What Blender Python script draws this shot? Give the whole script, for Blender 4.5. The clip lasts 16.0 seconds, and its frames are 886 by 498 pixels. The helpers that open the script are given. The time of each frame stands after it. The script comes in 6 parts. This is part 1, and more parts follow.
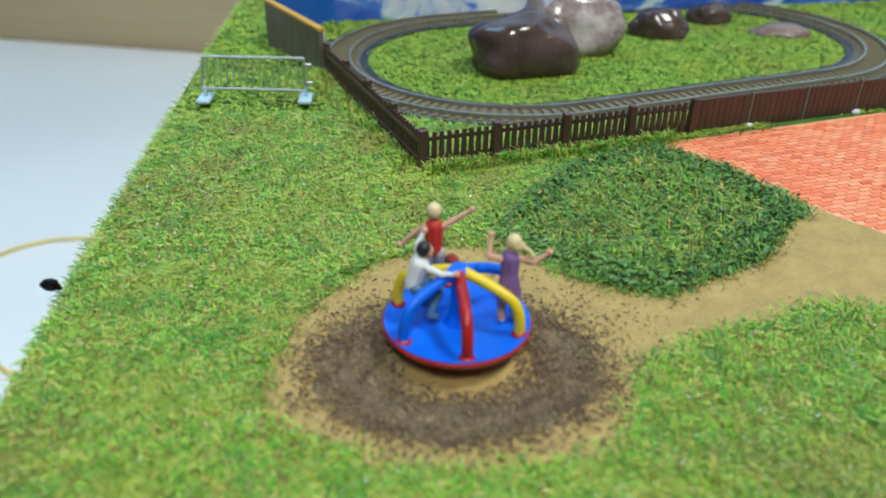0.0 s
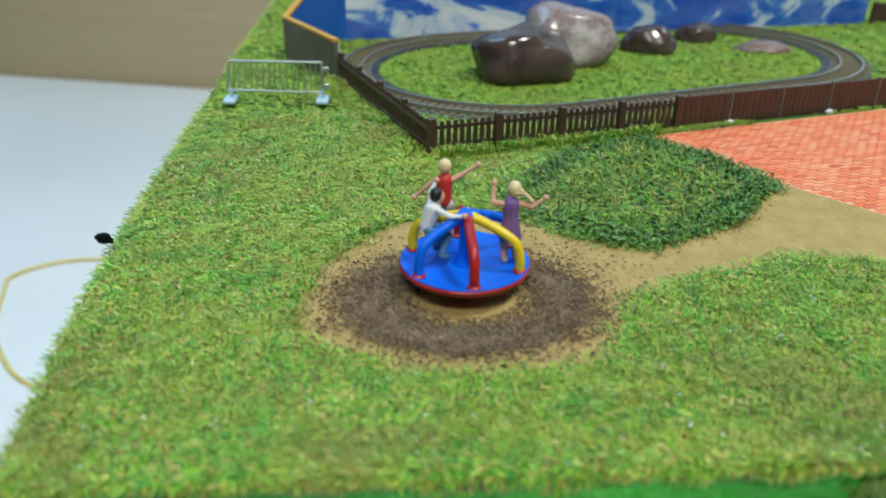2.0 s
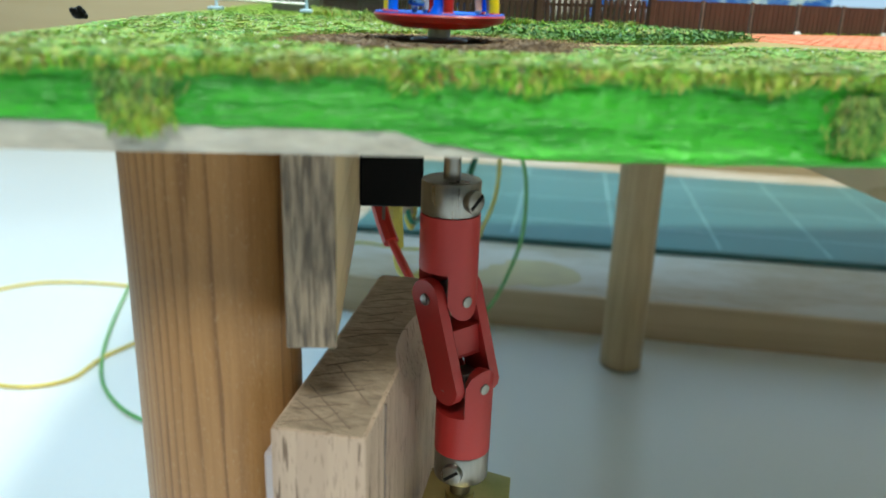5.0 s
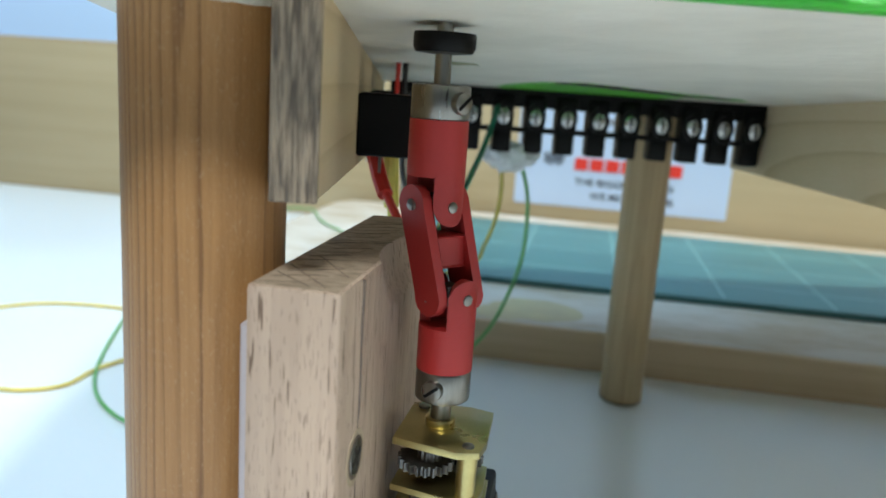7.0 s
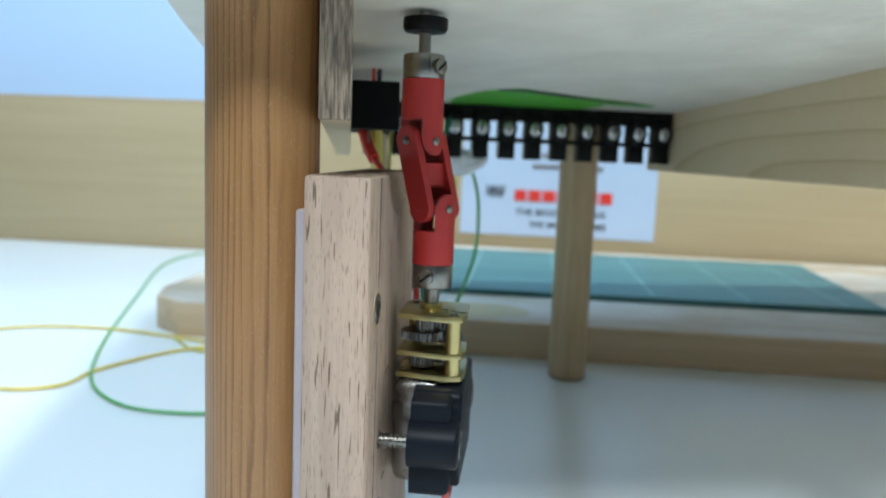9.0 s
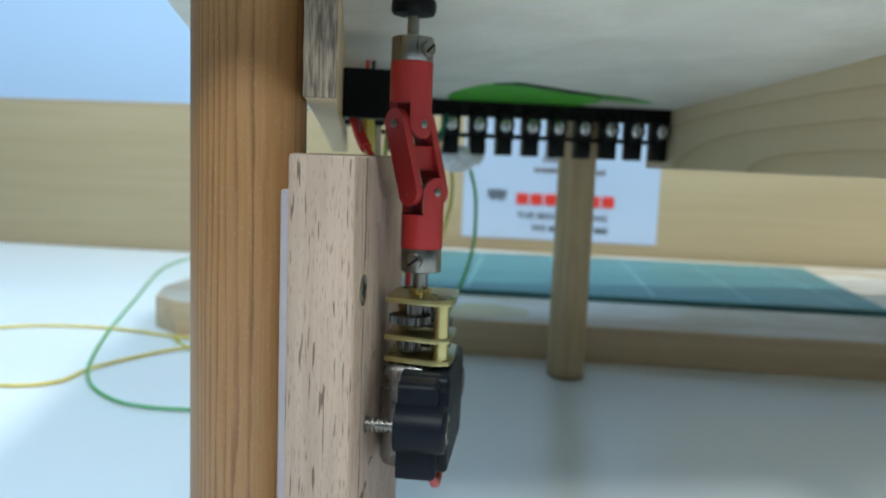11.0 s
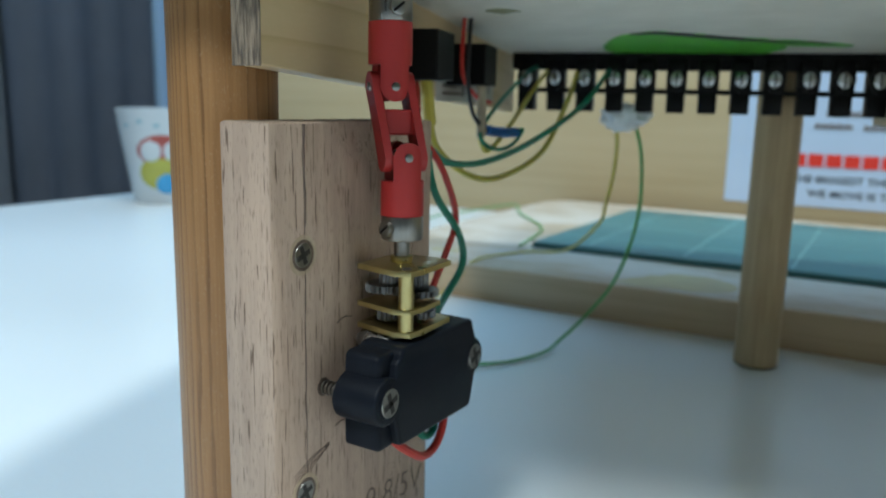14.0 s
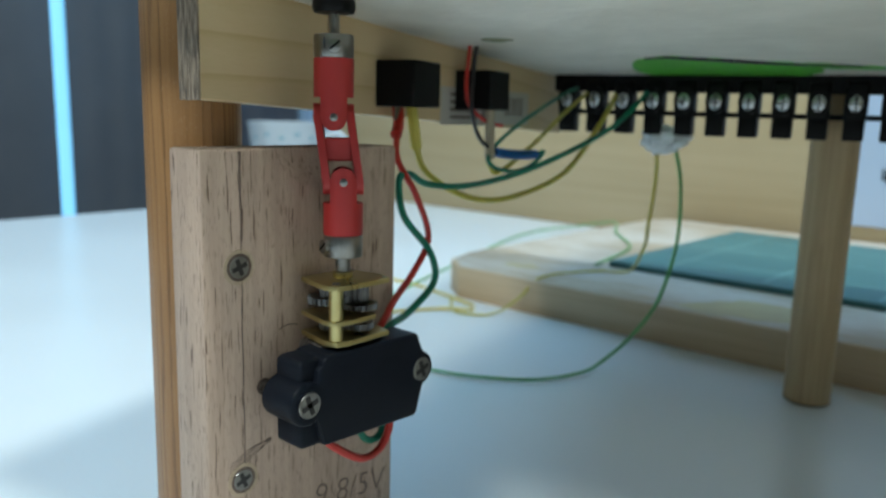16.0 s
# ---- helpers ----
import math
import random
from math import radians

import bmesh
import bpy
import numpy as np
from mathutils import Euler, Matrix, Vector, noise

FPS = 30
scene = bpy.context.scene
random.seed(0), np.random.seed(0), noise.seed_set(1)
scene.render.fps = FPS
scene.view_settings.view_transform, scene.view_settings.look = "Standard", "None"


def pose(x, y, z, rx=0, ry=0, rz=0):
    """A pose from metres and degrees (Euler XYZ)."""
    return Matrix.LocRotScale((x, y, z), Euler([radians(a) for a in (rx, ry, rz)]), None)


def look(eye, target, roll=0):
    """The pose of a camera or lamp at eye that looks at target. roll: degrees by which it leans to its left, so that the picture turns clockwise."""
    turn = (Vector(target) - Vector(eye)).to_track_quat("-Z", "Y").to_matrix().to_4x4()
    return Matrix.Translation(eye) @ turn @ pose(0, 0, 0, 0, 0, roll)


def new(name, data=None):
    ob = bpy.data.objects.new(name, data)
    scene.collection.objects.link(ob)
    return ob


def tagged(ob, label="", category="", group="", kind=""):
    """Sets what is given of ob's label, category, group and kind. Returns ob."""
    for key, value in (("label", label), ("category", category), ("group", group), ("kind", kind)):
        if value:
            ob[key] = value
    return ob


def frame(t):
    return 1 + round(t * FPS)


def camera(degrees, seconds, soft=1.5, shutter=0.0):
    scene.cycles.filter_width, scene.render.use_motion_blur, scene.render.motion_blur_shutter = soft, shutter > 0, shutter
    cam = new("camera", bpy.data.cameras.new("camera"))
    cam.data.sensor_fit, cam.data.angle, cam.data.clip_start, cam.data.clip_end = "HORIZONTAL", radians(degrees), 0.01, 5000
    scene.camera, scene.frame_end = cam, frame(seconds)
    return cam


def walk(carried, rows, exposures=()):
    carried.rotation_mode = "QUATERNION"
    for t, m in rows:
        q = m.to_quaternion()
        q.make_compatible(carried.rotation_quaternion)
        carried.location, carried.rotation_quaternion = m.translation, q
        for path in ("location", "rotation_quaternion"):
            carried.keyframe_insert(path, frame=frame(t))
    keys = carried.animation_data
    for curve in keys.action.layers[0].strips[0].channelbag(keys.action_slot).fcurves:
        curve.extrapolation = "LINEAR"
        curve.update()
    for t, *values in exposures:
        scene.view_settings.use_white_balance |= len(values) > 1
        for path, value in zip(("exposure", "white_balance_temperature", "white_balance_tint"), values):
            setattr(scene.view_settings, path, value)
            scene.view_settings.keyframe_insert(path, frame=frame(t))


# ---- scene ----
# All lengths below are written in centimetres and scaled to metres by CM.
CM = 0.01
cam = camera(59.7, 16.0, 1.7)
cam.data.dof.use_dof = True
cam.data.dof.focus_distance = 0.099
cam.data.dof.aperture_fstop = 32
PATH = [
    (0, (1.008, -2.836, 15.969), (-0.455, 5.686, 10.946), 1.11),
    (0.5, (1.157, -3.150, 16.139), (-0.358, 5.462, 11.287), 0.71),
    (1, (1.070, -3.580, 16.048), (-0.458, 5.102, 11.327), 0.78),
    (1.5, (1.154, -3.992, 15.956), (-0.382, 4.741, 11.333), 0.90),
    (2, (1.165, -4.145, 15.613), (-0.370, 4.634, 11.076), 0.95),
    (2.5, (1.159, -4.426, 15.255), (-0.350, 4.403, 10.808), 1.12),
    (3, (1.173, -4.720, 14.786), (-0.263, 4.203, 10.505), 1.38),
    (3.5, (1.474, -4.874, 14.269), (0.071, 4.146, 10.186), 1.79),
    (4, (1.455, -5.085, 13.693), (0.014, 4.084, 9.972), 1.80),
    (4.5, (1.432, -5.275, 12.937), (-0.026, 4.018, 9.546), 2.05),
    (5, (1.591, -5.407, 12.058), (0.123, 3.974, 8.920), 2.08),
    (5.2, (1.611, -5.477, 11.863), (0.127, 3.914, 8.762), 2.03),
    (7.5, (2.194, -6.456, 9.709), (0.467, 3.229, 7.913), 4.24),
    (8, (2.239, -8.179, 9.516), (0.789, 1.586, 7.923), 3.00),
    (8.5, (2.006, -9.840, 9.431), (0.933, 0.002, 8.019), 2.19),
    (9, (2.086, -9.794, 8.555), (1.074, 0.072, 7.275), 2.22),
    (11.5, (2.614, -9.659, 8.120), (1.460, 0.206, 6.952), 2.20),
    (12, (3.308, -9.356, 8.095), (1.296, 0.332, 6.646), 1.50),
    (12.5, (4.114, -9.138, 8.407), (0.985, 0.217, 6.767), 1.37),
    (13, (5.449, -8.638, 8.431), (1.640, 0.435, 6.655), 1.42),
    (13.5, (6.513, -8.090, 8.272), (2.099, 0.698, 6.456), 1.23),
    (14, (7.486, -7.382, 8.425), (2.529, 1.106, 6.584), 1.26),
    (14.5, (8.235, -6.928, 8.498), (2.801, 1.264, 6.663), 1.51),
    (15, (8.999, -6.588, 8.714), (3.138, 1.312, 6.915), 1.47),
    (15.5, (9.800, -6.208, 8.987), (3.544, 1.389, 7.213), 1.48),
    (16, (10.936, -5.894, 8.822), (4.399, 1.469, 7.073), 1.54),
]
walk(cam, [(t, look(Vector(e) * CM, Vector(g) * CM, r)) for t, e, g, r in PATH],
     [(0, -0.29, 6430, 8), (2.0, -0.36, 6460, 6), (3.0, -0.31, 6460, 6), (4.2, -0.08, 6550, 2), (5.2, 0.28, 6650, -1), (7.5, 0.33, 6150, 6), (9.0, 0.31, 5980, 5), (12.5, 0.0, 5900, 2), (14.0, -0.06, 5980, 2), (16.0, -0.07, 6040, 1)])

# ---------------- light ----------------
world = bpy.data.worlds.new("room_air")
scene.world = world
world.use_nodes = True
world.node_tree.nodes["Background"].inputs[0].default_value = (0.62, 0.655, 0.71, 1)
world.node_tree.nodes["Background"].inputs[1].default_value = 0.10


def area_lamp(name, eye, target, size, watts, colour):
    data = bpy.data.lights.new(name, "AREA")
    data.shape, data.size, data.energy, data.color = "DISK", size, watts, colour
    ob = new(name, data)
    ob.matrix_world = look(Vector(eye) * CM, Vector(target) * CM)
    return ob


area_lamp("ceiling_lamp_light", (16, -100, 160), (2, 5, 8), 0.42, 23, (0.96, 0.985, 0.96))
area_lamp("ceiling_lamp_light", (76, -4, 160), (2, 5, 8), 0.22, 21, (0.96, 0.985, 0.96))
area_lamp("window_light", (-72, 40, 98), (-10, 8, 0), 0.8, 11.0, (0.36, 0.69, 1.0))


# ---------------- materials ----------------
def nodes_of(name):
    m = bpy.data.materials.new(name)
    m.use_nodes = True
    nt = m.node_tree
    return m, nt, nt.nodes["Principled BSDF"]


def link(nt, a, b):
    nt.links.new(a, b)


def ramp(nt, fac, stops):
    r = nt.nodes.new("ShaderNodeValToRGB")
    els = r.color_ramp.elements
    while len(els) < len(stops):
        els.new(0.5)
    for e, (pos, col) in zip(els, stops):
        e.position, e.color = pos, (*col, 1)
    link(nt, fac, r.inputs[0])
    return r.outputs[0]


def coords(nt, scale=(1, 1, 1)):
    tc = nt.nodes.new("ShaderNodeTexCoord")
    mp = nt.nodes.new("ShaderNodeMapping")
    mp.inputs["Scale"].default_value = scale
    link(nt, tc.outputs["Object"], mp.inputs[0])
    return mp.outputs[0]


def noise_tex(nt, vec, scale, detail=4, rough=0.55, distortion=0.0):
    n = nt.nodes.new("ShaderNodeTexNoise")
    n.inputs["Scale"].default_value, n.inputs["Detail"].default_value = scale, detail
    n.inputs["Roughness"].default_value, n.inputs["Distortion"].default_value = rough, distortion
    link(nt, vec, n.inputs["Vector"])
    return n.outputs[0]


def mixed(nt, fac, a, b, mode="MIX"):
    m = nt.nodes.new("ShaderNodeMix")
    m.data_type, m.blend_type = "RGBA", mode
    for sock, v in ((m.inputs[0], fac), (m.inputs[6], a), (m.inputs[7], b)):
        if isinstance(v, (int, float)):
            sock.default_value = v
        elif isinstance(v, tuple):
            sock.default_value = (*v, 1)
        else:
            link(nt, v, sock)
    return m.outputs[2]


def bumped(nt, bsdf, height, strength, dist):
    b = nt.nodes.new("ShaderNodeBump")
    b.inputs["Strength"].default_value, b.inputs["Distance"].default_value = strength, dist
    link(nt, height, b.inputs["Height"])
    link(nt, b.outputs[0], bsdf.inputs["Normal"])


def surface(name, light, dark, scale=300, rough=0.5, metal=0.0, bump=0.3, fine=1500, dist=0.0002, stretch=(1, 1, 1), spread=(0.3, 0.7), spec=0.5):
    """Paint, plastic, metal or card with coarse stains and fine grain."""
    m, nt, b = nodes_of(name)
    vec = coords(nt, stretch)
    coarse = noise_tex(nt, vec, scale, 5)
    grain = noise_tex(nt, vec, fine, 3)
    col = ramp(nt, coarse, [(spread[0], dark), (spread[1], light)])
    col = mixed(nt, 0.25, col, ramp(nt, grain, [(0.35, dark), (0.65, light)]))
    link(nt, col, b.inputs["Base Color"])
    b.inputs["Metallic"].default_value = metal
    b.inputs["Specular IOR Level"].default_value = spec
    rr = nt.nodes.new("ShaderNodeMapRange")
    rr.inputs[3].default_value, rr.inputs[4].default_value = max(0.03, rough - 0.1), min(1, rough + 0.1)
    link(nt, coarse, rr.inputs[0])
    link(nt, rr.outputs[0], b.inputs["Roughness"])
    if bump:
        bumped(nt, b, grain, bump, dist)
    return m


def wood(name, light, mid, dark, axis=2, lines=900, rough=0.55, flecks=0.0, fleck_col=(0.1, 0.05, 0.02), stain=60, along=0.04, ring=0.45, blotch=0.0):
    """Wood with its grain along one axis; flecks are the short dark dashes of beech."""
    m, nt, b = nodes_of(name)
    st = [1.0, 1.0, 1.0]
    st[axis] = along
    vec = coords(nt, tuple(st))
    rings = noise_tex(nt, vec, lines, 3, 0.5, 0.6)
    broad = noise_tex(nt, vec, lines * 0.13, 3, 0.5, 1.5)
    blot = noise_tex(nt, coords(nt), stain, 3)
    col = ramp(nt, broad, [(0.38, dark), (0.5, mid), (0.62, light)])
    col = mixed(nt, ring, col, ramp(nt, rings, [(0.41, dark), (0.57, light)]))
    col = mixed(nt, 0.3, col, ramp(nt, blot, [(0.35, mid), (0.7, light)]))
    if flecks:
        sf = [1.0, 1.0, 1.0]
        sf[axis] = 0.055
        fl = noise_tex(nt, coords(nt, tuple(sf)), 2900, 1, 0.4)
        col = mixed(nt, ramp(nt, fl, [(0.65, (0, 0, 0)), (0.70, (flecks, flecks, flecks))]), col, fleck_col)
        st2 = [1.0, 1.0, 1.0]
        st2[axis] = 0.09
        fine = noise_tex(nt, coords(nt, tuple(st2)), 5600, 1, 0.4)
        col = mixed(nt, ramp(nt, fine, [(0.62, (0, 0, 0)), (0.68, (0.45 * flecks,) * 3)]), col, fleck_col)
    if blotch:
        bl = noise_tex(nt, coords(nt), stain * 2.6, 5, 0.6, 1.0)
        col = mixed(nt, ramp(nt, bl, [(0.56, (0, 0, 0)), (0.62, (blotch,) * 3)]), col, tuple(0.75 * v for v in dark))
    link(nt, col, b.inputs["Base Color"])
    b.inputs["Roughness"].default_value = rough
    bumped(nt, b, rings, 0.25, 0.0002)
    return m


def ringed_pine(name, light, mid, dark):
    """Varnished softwood turned off the pith: thin dark year rings, close on one side and broad on the other."""
    m, nt, b = nodes_of(name)
    tc = nt.nodes.new("ShaderNodeTexCoord")
    mp = nt.nodes.new("ShaderNodeMapping")
    mp.inputs["Location"].default_value = (0.021, -0.019, 0)
    mp.inputs["Scale"].default_value = (1, 1, 0.05)
    link(nt, tc.outputs["Object"], mp.inputs[0])
    w = nt.nodes.new("ShaderNodeTexWave")
    w.wave_type, w.rings_direction, w.wave_profile = "RINGS", "Z", "SAW"
    for key, v in (("Scale", 380), ("Distortion", 6.0), ("Detail", 3), ("Detail Scale", 1.1), ("Detail Roughness", 0.5)):
        w.inputs[key].default_value = v
    link(nt, mp.outputs[0], w.inputs["Vector"])
    fibre = noise_tex(nt, coords(nt, (1, 1, 0.03)), 2600, 3, 0.55, 0.4)
    blot = noise_tex(nt, coords(nt, (1, 1, 0.12)), 210, 4)
    pores = noise_tex(nt, coords(nt, (1, 1, 0.45)), 3200, 2, 0.5)
    col = ramp(nt, w.outputs["Fac"], [(0.0, light), (0.40, light), (0.66, mid), (0.82, dark), (0.95, dark), (1.0, light)])
    soft = ramp(nt, blot, [(0.36, mid), (0.64, light)])
    col = mixed(nt, ramp(nt, blot, [(0.35, (0.0,) * 3), (0.66, (0.5,) * 3)]), col, soft)
    col = mixed(nt, 0.22, col, ramp(nt, fibre, [(0.36, dark), (0.62, light)]))
    col = mixed(nt, ramp(nt, pores, [(0.60, (0, 0, 0)), (0.70, (0.24,) * 3)]), col, (0.48, 0.34, 0.20))
    link(nt, col, b.inputs["Base Color"])
    rr = nt.nodes.new("ShaderNodeMapRange")
    rr.inputs[3].default_value, rr.inputs[4].default_value = 0.32, 0.55
    link(nt, pores, rr.inputs[0])
    link(nt, rr.outputs[0], b.inputs["Roughness"])
    bumped(nt, b, pores, 0.3, 0.0002)
    return m


def cathedral_wood(name, light, mid, dark, centre):
    """Flat-sawn board: long nested grain arches round a centre, drawn out along y."""
    m, nt, b = nodes_of(name)
    tc = nt.nodes.new("ShaderNodeTexCoord")
    mp = nt.nodes.new("ShaderNodeMapping")
    mp.vector_type = "POINT"
    mp.inputs["Location"].default_value = (-centre[0], -0.13 * centre[1], -centre[2])
    mp.inputs["Scale"].default_value = (1, 0.13, 1)
    link(nt, tc.outputs["Object"], mp.inputs[0])
    w = nt.nodes.new("ShaderNodeTexWave")
    w.wave_type, w.rings_direction, w.wave_profile = "RINGS", "X", "SAW"
    for key, v in (("Scale", 46), ("Distortion", 1.6), ("Detail", 3), ("Detail Scale", 0.8), ("Detail Roughness", 0.5)):
        w.inputs[key].default_value = v
    link(nt, mp.outputs[0], w.inputs["Vector"])
    fibre = noise_tex(nt, coords(nt, (1, 0.04, 1)), 1800, 3, 0.55, 0.4)
    blot = noise_tex(nt, coords(nt), 60, 4)
    col = ramp(nt, w.outputs["Fac"], [(0.0, light), (0.45, light), (0.8, mid), (0.95, dark), (1.0, light)])
    col = mixed(nt, 0.3, col, ramp(nt, fibre, [(0.38, mid), (0.62, light)]))
    col = mixed(nt, 0.25, col, ramp(nt, blot, [(0.38, mid), (0.65, light)]))
    link(nt, col, b.inputs["Base Color"])
    b.inputs["Roughness"].default_value = 0.5
    bumped(nt, b, fibre, 0.25, 0.0002)
    return m


def by_island(name, stops, rough=0.5, piece=False, grain=0.15, patch=None):
    """Colour that changes from piece to piece."""
    m, nt, b = nodes_of(name)
    if piece:
        src = nt.nodes.new("ShaderNodeObjectInfo").outputs["Random"]
    else:
        src = nt.nodes.new("ShaderNodeNewGeometry").outputs["Random Per Island"]
    col = ramp(nt, src, stops)
    g = noise_tex(nt, coords(nt), 500, 3)
    col = mixed(nt, grain, col, ramp(nt, g, [(0.3, (0.02, 0.02, 0.01)), (0.7, (0.6, 0.6, 0.4))]))
    if patch:
        spots = noise_tex(nt, coords(nt), 130, 4, 0.6)
        col = mixed(nt, ramp(nt, spots, [(0.46, (0, 0, 0)), (0.66, (0.5, 0.5, 0.5))]), col, patch[0])
        spots = noise_tex(nt, coords(nt, (1, 1, -1)), 210, 4, 0.6)
        col = mixed(nt, ramp(nt, spots, [(0.5, (0, 0, 0)), (0.66, (0.5, 0.5, 0.5))]), col, patch[1])
        broad = noise_tex(nt, coords(nt, (1, 1.2, 1)), 48, 3, 0.55)
        col = mixed(nt, ramp(nt, broad, [(0.50, (0, 0, 0)), (0.64, (0.3,) * 3)]), col, tuple(1.25 * v for v in patch[0]))
        worn = noise_tex(nt, coords(nt, (-1, 1, 1)), 75, 4, 0.6)
        col = mixed(nt, ramp(nt, worn, [(0.55, (0, 0, 0)), (0.68, (0.4,) * 3)]), col, (0.24, 0.17, 0.045))
    link(nt, col, b.inputs["Base Color"])
    b.inputs["Roughness"].default_value = rough
    return m


def glowing(name, colour, strength):
    m, nt, b = nodes_of(name)
    b.inputs["Base Color"].default_value = (*colour, 1)
    b.inputs["Emission Color"].default_value = (*colour, 1)
    b.inputs["Emission Strength"].default_value = strength
    return m


M_TABLE = surface("white_laminate", (0.76, 0.775, 0.78), (0.72, 0.735, 0.74), 8, 0.32, 0, 0.05, 900)
M_WALLPLY = wood("plywood_panel", (0.48, 0.38, 0.23), (0.45, 0.355, 0.21), (0.41, 0.32, 0.18), 0, 120, 0.6, stain=12)
M_PLANK = wood("pine_plank", (0.60, 0.46, 0.30), (0.54, 0.40, 0.25), (0.44, 0.31, 0.185), 0, 260, 0.6, stain=25)
M_PLANKTOP = surface("worn_plank_top", (0.56, 0.50, 0.43), (0.40, 0.30, 0.19), 40, 0.65, 0, 0.2, 500, 0.0002, (0.35, 1, 1), (0.42, 0.60))
M_STAIN = surface("yellow_stain", (0.50, 0.41, 0.20), (0.40, 0.31, 0.17), 90, 0.6, 0, 0.1)
M_MAT = surface("cutting_mat_green", (0.075, 0.19, 0.185), (0.06, 0.155, 0.155), 20, 0.55, 0, 0.2, 1500)
M_MATLINE = surface("mat_print", (0.25, 0.42, 0.40), (0.2, 0.36, 0.34), 50, 0.6, 0, 0)
M_PINE = ringed_pine("varnished_pine", (0.365, 0.190, 0.072), (0.295, 0.146, 0.052), (0.165, 0.076, 0.027))
M_DOWEL = wood("pale_dowel", (0.55, 0.41, 0.24), (0.48, 0.35, 0.19), (0.36, 0.25, 0.13), 2, 700, 0.55)
M_RAWWOOD = surface("fresh_cut_wood", (0.55, 0.43, 0.31), (0.40, 0.30, 0.20), 500, 0.7)
M_GLITTER = surface("clear_glitter", (0.9, 0.9, 0.88), (0.8, 0.8, 0.8), 300, 0.12, 0, 0)
M_BEECH = wood("beech", (0.51, 0.377, 0.29), (0.46, 0.336, 0.257), (0.365, 0.258, 0.193), 2, 900, 0.55, 0.85, (0.095, 0.052, 0.03), 70)
M_ENDGRAIN = surface("weathered_end_grain", (0.37, 0.285, 0.205), (0.095, 0.072, 0.054), 2300, 0.8, 0, 1.0, 3000, 0.0006, (1, 1, 0.09), (0.40, 0.60))
M_SAWN = surface("sawn_end_grain", (0.42, 0.32, 0.235), (0.24, 0.175, 0.125), 1100, 0.8, 0, 1.0, 2600, 0.0006, (0.4, 1, 1), (0.36, 0.58))
M_SAWMARK = surface("sawdust_brown_line", (0.21, 0.15, 0.11), (0.15, 0.105, 0.075), 700, 0.8, 0, 0)
M_STRIP = cathedral_wood("pale_strip_wood", (0.60, 0.45, 0.255), (0.55, 0.40, 0.212), (0.43, 0.29, 0.125), (0.0, 0.03, -0.036))
M_BEAM = cathedral_wood("pale_beam_wood", (0.60, 0.485, 0.315), (0.53, 0.41, 0.24), (0.38, 0.27, 0.13), (0.023, -0.10, -0.029))
M_UNDER = surface("whitewashed_underside", (0.74, 0.70, 0.615), (0.63, 0.59, 0.505), 45, 0.5, 0, 0.35, 140, 0.0012, spread=(0.38, 0.6))
M_EDGEGREEN = surface("bright_green_gloss_paint", (0.07, 0.55, 0.03), (0.02, 0.27, 0.012), 330, 0.36, 0, 0.8, 1300, 0.0008, (0.3, 1, 2.0), (0.32, 0.62))
M_FLAKE = surface("olive_paint_flake", (0.30, 0.31, 0.18), (0.17, 0.17, 0.09), 400, 0.7, 0, 0.6, 900)
M_GREENSMEAR = surface("green_paint_smear", (0.13, 0.50, 0.03), (0.06, 0.28, 0.02), 120, 0.45, 0, 0.6, 600)
M_RAWEDGE = surface("raw_ply_edge", (0.66, 0.625, 0.55), (0.33, 0.30, 0.25), 420, 0.75, 0, 0.8, 900, 0.0006, (0.4, 1, 1))
M_SOIL = surface("turf_base", (0.085, 0.22, 0.02), (0.035, 0.11, 0.01), 350, 0.9, 0, 1.0, 1800, 0.0008)
M_SAND = surface("sand_paint", (0.48, 0.335, 0.115), (0.35, 0.24, 0.075), 300, 0.75, 0, 0.9, 1400, 0.0005)
M_DIRT = surface("dark_earth", (0.28, 0.172, 0.098), (0.16, 0.094, 0.058), 650, 0.85, 0, 1.0, 1700, 0.001, (1, 1, 1), (0.46, 0.62))
M_CRUMB = by_island("earth_crumbs", [(0.0, (0.06, 0.034, 0.022)), (0.5, (0.155, 0.088, 0.052)), (1.0, (0.33, 0.21, 0.10))], 0.8)
M_GRASS = by_island("static_grass", [(0.0, (0.03, 0.17, 0.012)), (0.16, (0.09, 0.36, 0.018)), (0.36, (0.19, 0.53, 0.025)), (0.56, (0.38, 0.62, 0.055)), (0.72, (0.64, 0.64, 0.14)), (0.81, (0.62, 0.40, 0.12)), (0.88, (0.30, 0.14, 0.04)), (0.93, (0.08, 0.05, 0.02)), (1.0, (0.04, 0.36, 0.04))], 0.35, False, 0.03, ((0.36, 0.40, 0.05), (0.04, 0.24, 0.02)))
M_GRASSFAR = by_island("short_static_grass", [(0.0, (0.13, 0.32, 0.02)), (0.5, (0.25, 0.46, 0.03)), (1.0, (0.42, 0.54, 0.08))], 0.7, False, 0.04, ((0.36, 0.40, 0.04), (0.14, 0.32, 0.02)))
M_GRASSDARK = by_island("dark_static_grass", [(0.0, (0.025, 0.11, 0.014)), (0.45, (0.09, 0.26, 0.028)), (0.75, (0.20, 0.38, 0.045)), (0.9, (0.32, 0.40, 0.08)), (1.0, (0.24, 0.13, 0.05))], 0.5, False, 0.08)
M_MOSS = by_island("moss_fibres", [(0.0, (0.05, 0.24, 0.02)), (0.65, (0.17, 0.38, 0.035)), (1.0, (0.40, 0.38, 0.10))], 0.7, False, 0.05)
